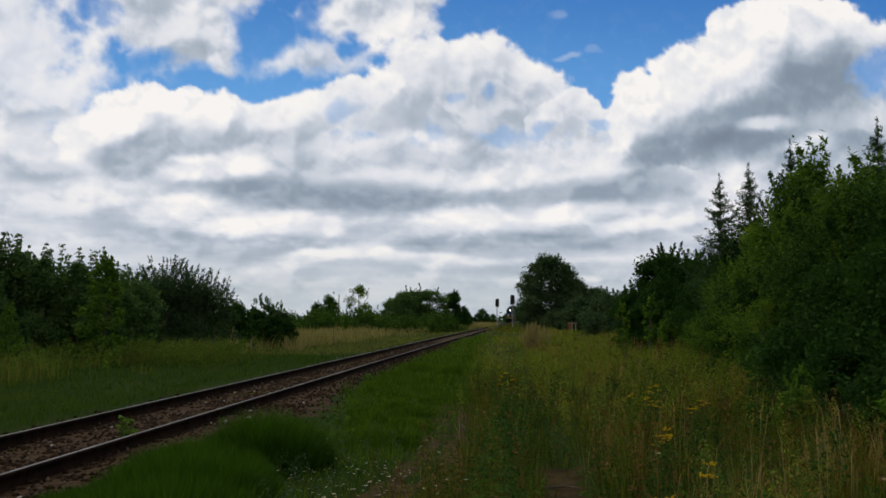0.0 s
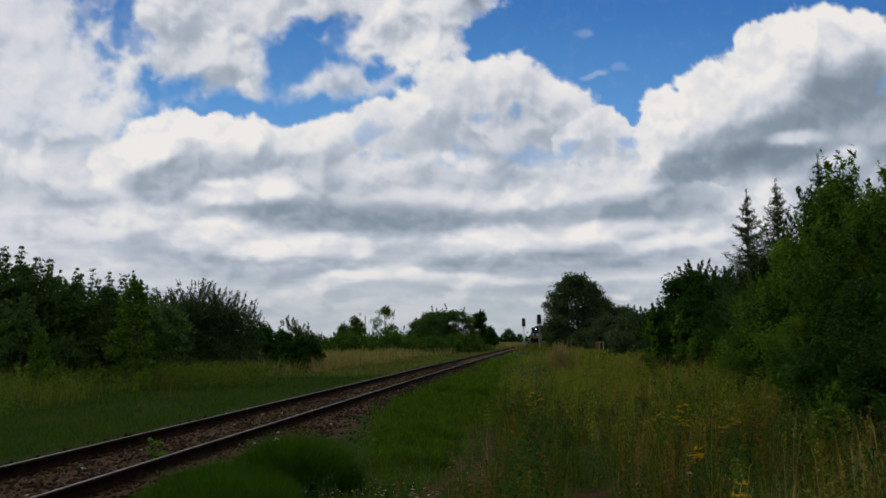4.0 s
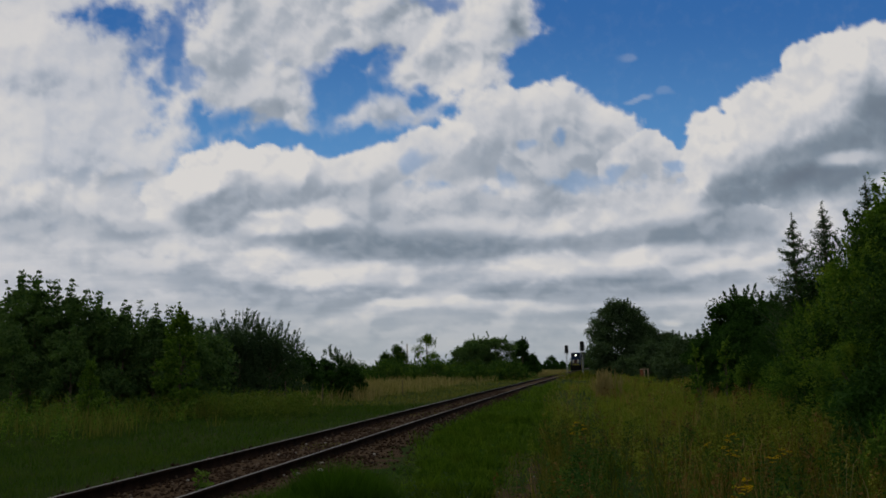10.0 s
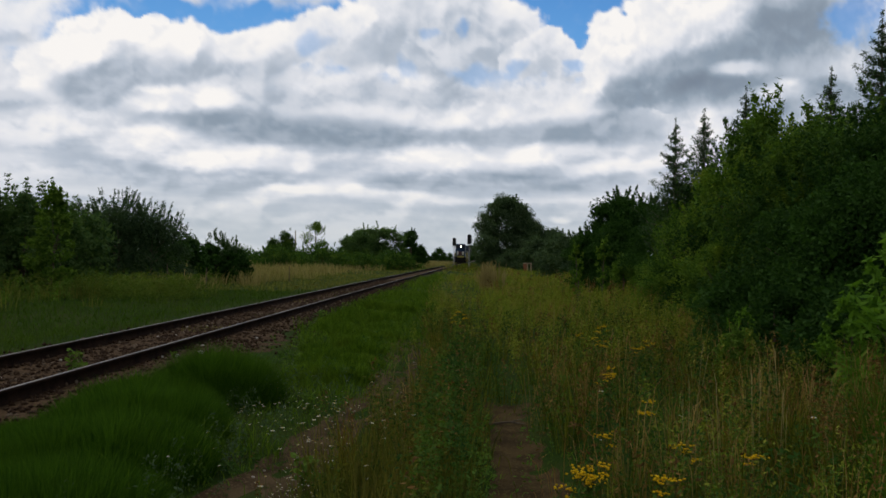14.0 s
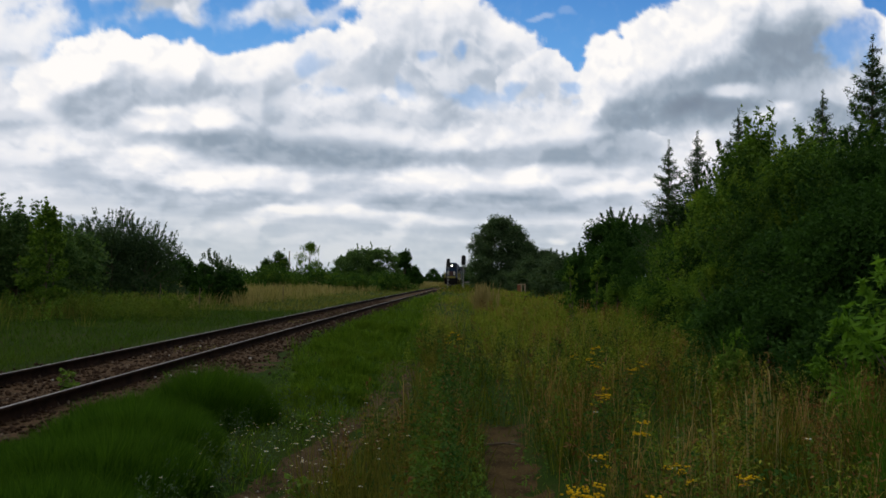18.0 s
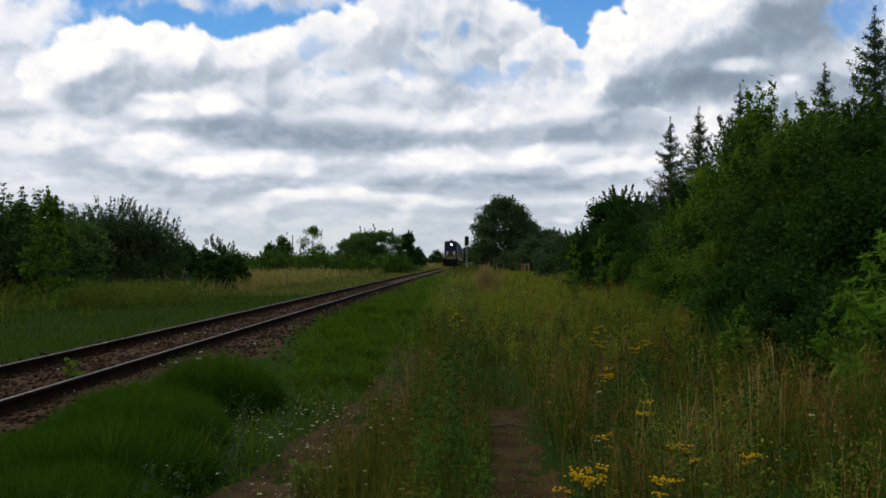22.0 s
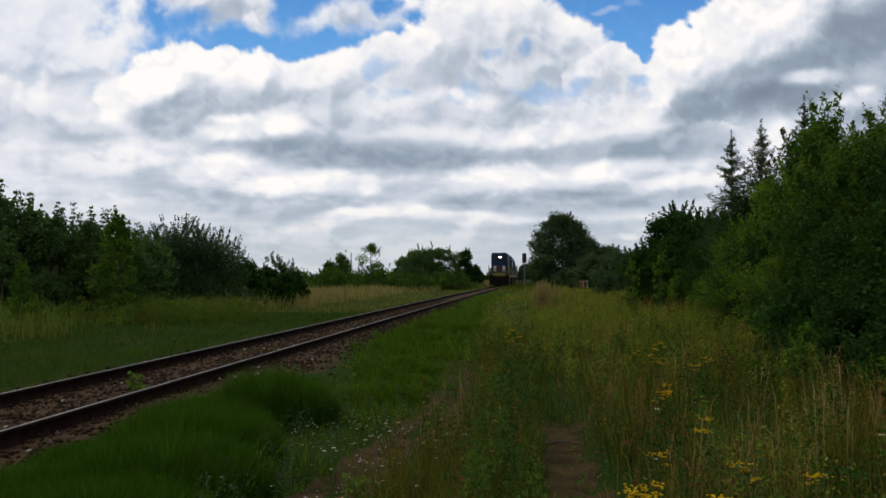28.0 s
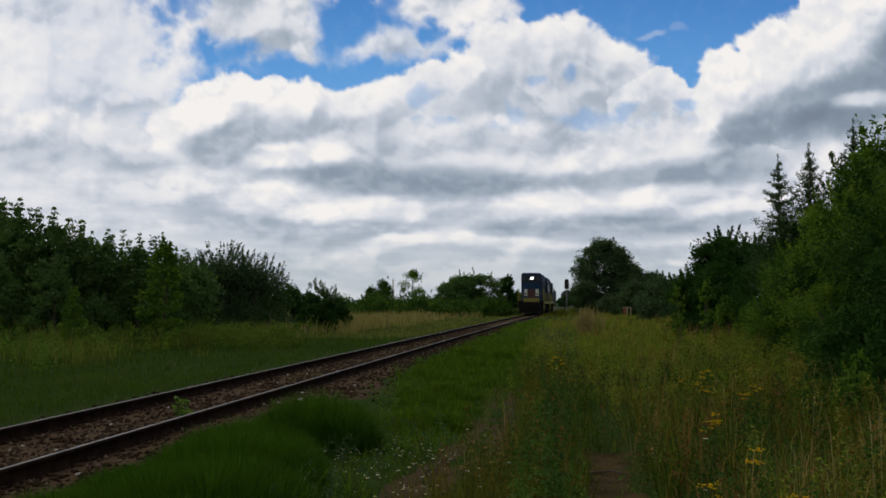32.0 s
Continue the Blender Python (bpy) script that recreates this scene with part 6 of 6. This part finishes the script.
        part("plough", bm, M["grimy"], root, "black snow plough")
        for sx in (-1, 1):
            bm = bmesh.new()
            for z in (0.45, 0.75, 1.05, 1.32):
                box(bm, sx * 1.33 - 0.2, sx * 1.33 + 0.2, min(end - 0.95 * sy, end - 0.6 * sy), max(end - 0.95 * sy, end - 0.6 * sy), z, z + 0.04)
            for yy in (end - 0.58 * sy, end - 0.97 * sy):
                box(bm, sx * 1.5 - 0.03, sx * 1.5 + 0.03, yy - 0.03, yy + 0.03, 0.4, 1.6)
            part("steps", bm, M["yellow_paint"], root, "yellow steps")
    # handrails
    for sx in (-1, 1):
        bm = bmesh.new()
        pts_y = [-0.3 - 1.55 * k for k in range(8)]
        for y in pts_y:
            bar(bm, (sx * 1.46, y, 1.6), (sx * 1.46, y, 2.65), 0.028, 6)
        bar(bm, (sx * 1.46, pts_y[0], 2.65), (sx * 1.46, pts_y[-1], 2.65), 0.028, 6)
        bar(bm, (sx * 1.46, pts_y[0], 2.15), (sx * 1.46, pts_y[-1], 2.15), 0.02, 6)
        part("handrail", bm, M["yellow_paint"], root, "yellow handrail")
        bm = bmesh.new()
        for xx, z0, z1, rr in ((0.95, 1.6, 2.5, 0.028), (1.5, 0.7, 3.05, 0.06)):
            bar(bm, (sx * xx, -0.22, z0), (sx * xx, -0.22, z1), rr, 6)
        bar(bm, (sx * 0.95, -0.22, 2.5), (sx * 1.5, -0.22, 2.5), 0.028, 6)
        part("end_handrail", bm, M["yellow_paint"], root, "yellow handrail")
    # fuel tank and bogies
    bm = bmesh.new()
    box(bm, -1.35, 1.35, -10.0, -6.6, 0.4, 1.2, 0.12)
    part("fuel_tank", bm, M["grimy"], root)
    for yc in (-3.5, -13.0):
        bm = bmesh.new()
        for sx in (-1, 1):
            box(bm, sx * 1.05 - 0.07, sx * 1.05 + 0.07, yc - 2.7, yc + 2.7, 0.55, 0.9, 0.03)
            for dy in (-2.1, 0, 2.1):
                box(bm, sx * 1.1 - 0.12, sx * 1.1 + 0.12, yc + dy - 0.2, yc + dy + 0.2, 0.34, 0.7, 0.03)
                for o in (-0.42, 0.42):
                    bar(bm, (sx * 1.1, yc + dy + o, 0.42), (sx * 1.1, yc + dy + o, 0.9), 0.1, 8)
        part("bogie", bm, M["grimy"], root)
        for dy in (-2.1, 0, 2.1):
            wheelset(root, yc + dy, 0.525, WHEELS)
    return root


def wagon():
    """A four-axle box wagon, its front at the origin."""
    root = thing("freight_wagon", Matrix(), "dull grey covered freight wagon behind the locomotives", "wagon", "the train")
    L = 14.0
    bm = bmesh.new()
    extruded(bm, [(-1.42, 1.25), (1.42, 1.25), (1.42, 3.4), (1.0, 3.95), (0.4, 4.15), (-0.4, 4.15), (-1.0, 3.95), (-1.42, 3.4)], -L + 0.5, -0.5)
    body = part("body", bm, M["wagon_grey"], root)
    bm = bmesh.new()
    box(bm, -0.03, 0.03, -0.05, 0.05, 1.25, 3.4, 0.008)
    rib = part("rib", bm, M["wagon_grey"], body)
    rib.matrix_basis = pose(-1.44, -0.8, 0)
    for k in range(1, 28):
        o = new("rib", rib.data)
        o.parent = body
        o.matrix_basis = pose(-1.44 if k < 14 else 1.44, -0.8 - 0.95 * (k % 14), 0)
    bm = bmesh.new()
    box(bm, -1.35, 1.35, -L + 0.3, -0.3, 0.95, 1.25, 0.03)
    part("underframe", bm, M["grimy"], root)
    for end, sy in ((-0.3, 1), (-L + 0.3, -1)):
        for sx in (-0.875, 0.875):
            bm = bmesh.new()
            bar(bm, (sx, end, 1.05), (sx, end + 0.5 * sy, 1.05), 0.09, 12)
            bar(bm, (sx, end + 0.48 * sy, 1.05), (sx, end + 0.54 * sy, 1.05), 0.23, 14)
            part("buffer", bm, M["grimy"], root)
    for yc in (-2.8, -L + 2.8):
        bm = bmesh.new()
        for sx in (-1, 1):
            box(bm, sx * 1.02 - 0.06, sx * 1.02 + 0.06, yc - 1.3, yc + 1.3, 0.4, 0.75, 0.03)
        part("bogie", bm, M["grimy"], root)
        for dy in (-0.9, 0.9):
            wheelset(root, yc + dy, 0.46, WHEELS)
    return root


loco_a = locomotive("diesel_locomotive", "dark blue diesel locomotive with yellow frame and lit headlight")
loco_b = locomotive("diesel_locomotive", "second dark blue diesel locomotive coupled behind the first")
for o in loco_b.children_recursive:
    if o.name.startswith("headlight_lens"):
        o.data.materials[0] = M["glass"]
        o["label"] = "unlit headlight"
car = wagon()


def front_at(t):
    """How far off the leading end stands at t seconds."""
    return 97.0 + 6.0 * (32.0 - t)


def set_on_rails(d):
    sl = float(track_x(d + 10.0) - track_x(d)) / 10.0
    return pose(float(track_x(d)), d, float(track_z(d)), 0, 0, 180.0 - math.degrees(math.atan(sl)))


def motions():
    times = [0.5 * k for k in range(65)]
    for ob, behind in ((loco_a, 0.0), (loco_b, 17.3), (car, 34.6)):
        walk(ob, [(t, set_on_rails(front_at(t) + behind)) for t in times])
    for axle, y, r in WHEELS:
        steps = int(32.0 * 6.0 / r / radians(80)) + 1
        walk(axle, [(32.0 * k / steps, pose(0, y, r, -math.degrees(6.0 / r) * 32.0 * k / steps)) for k in range(steps + 1)])
    # the clouds drift slowly to the right
    walk(sky_dome, [(0.0, pose(0, 0, 0)), (32.0, pose(0, 0, 0, 0, 0, -1.9))])


motions()
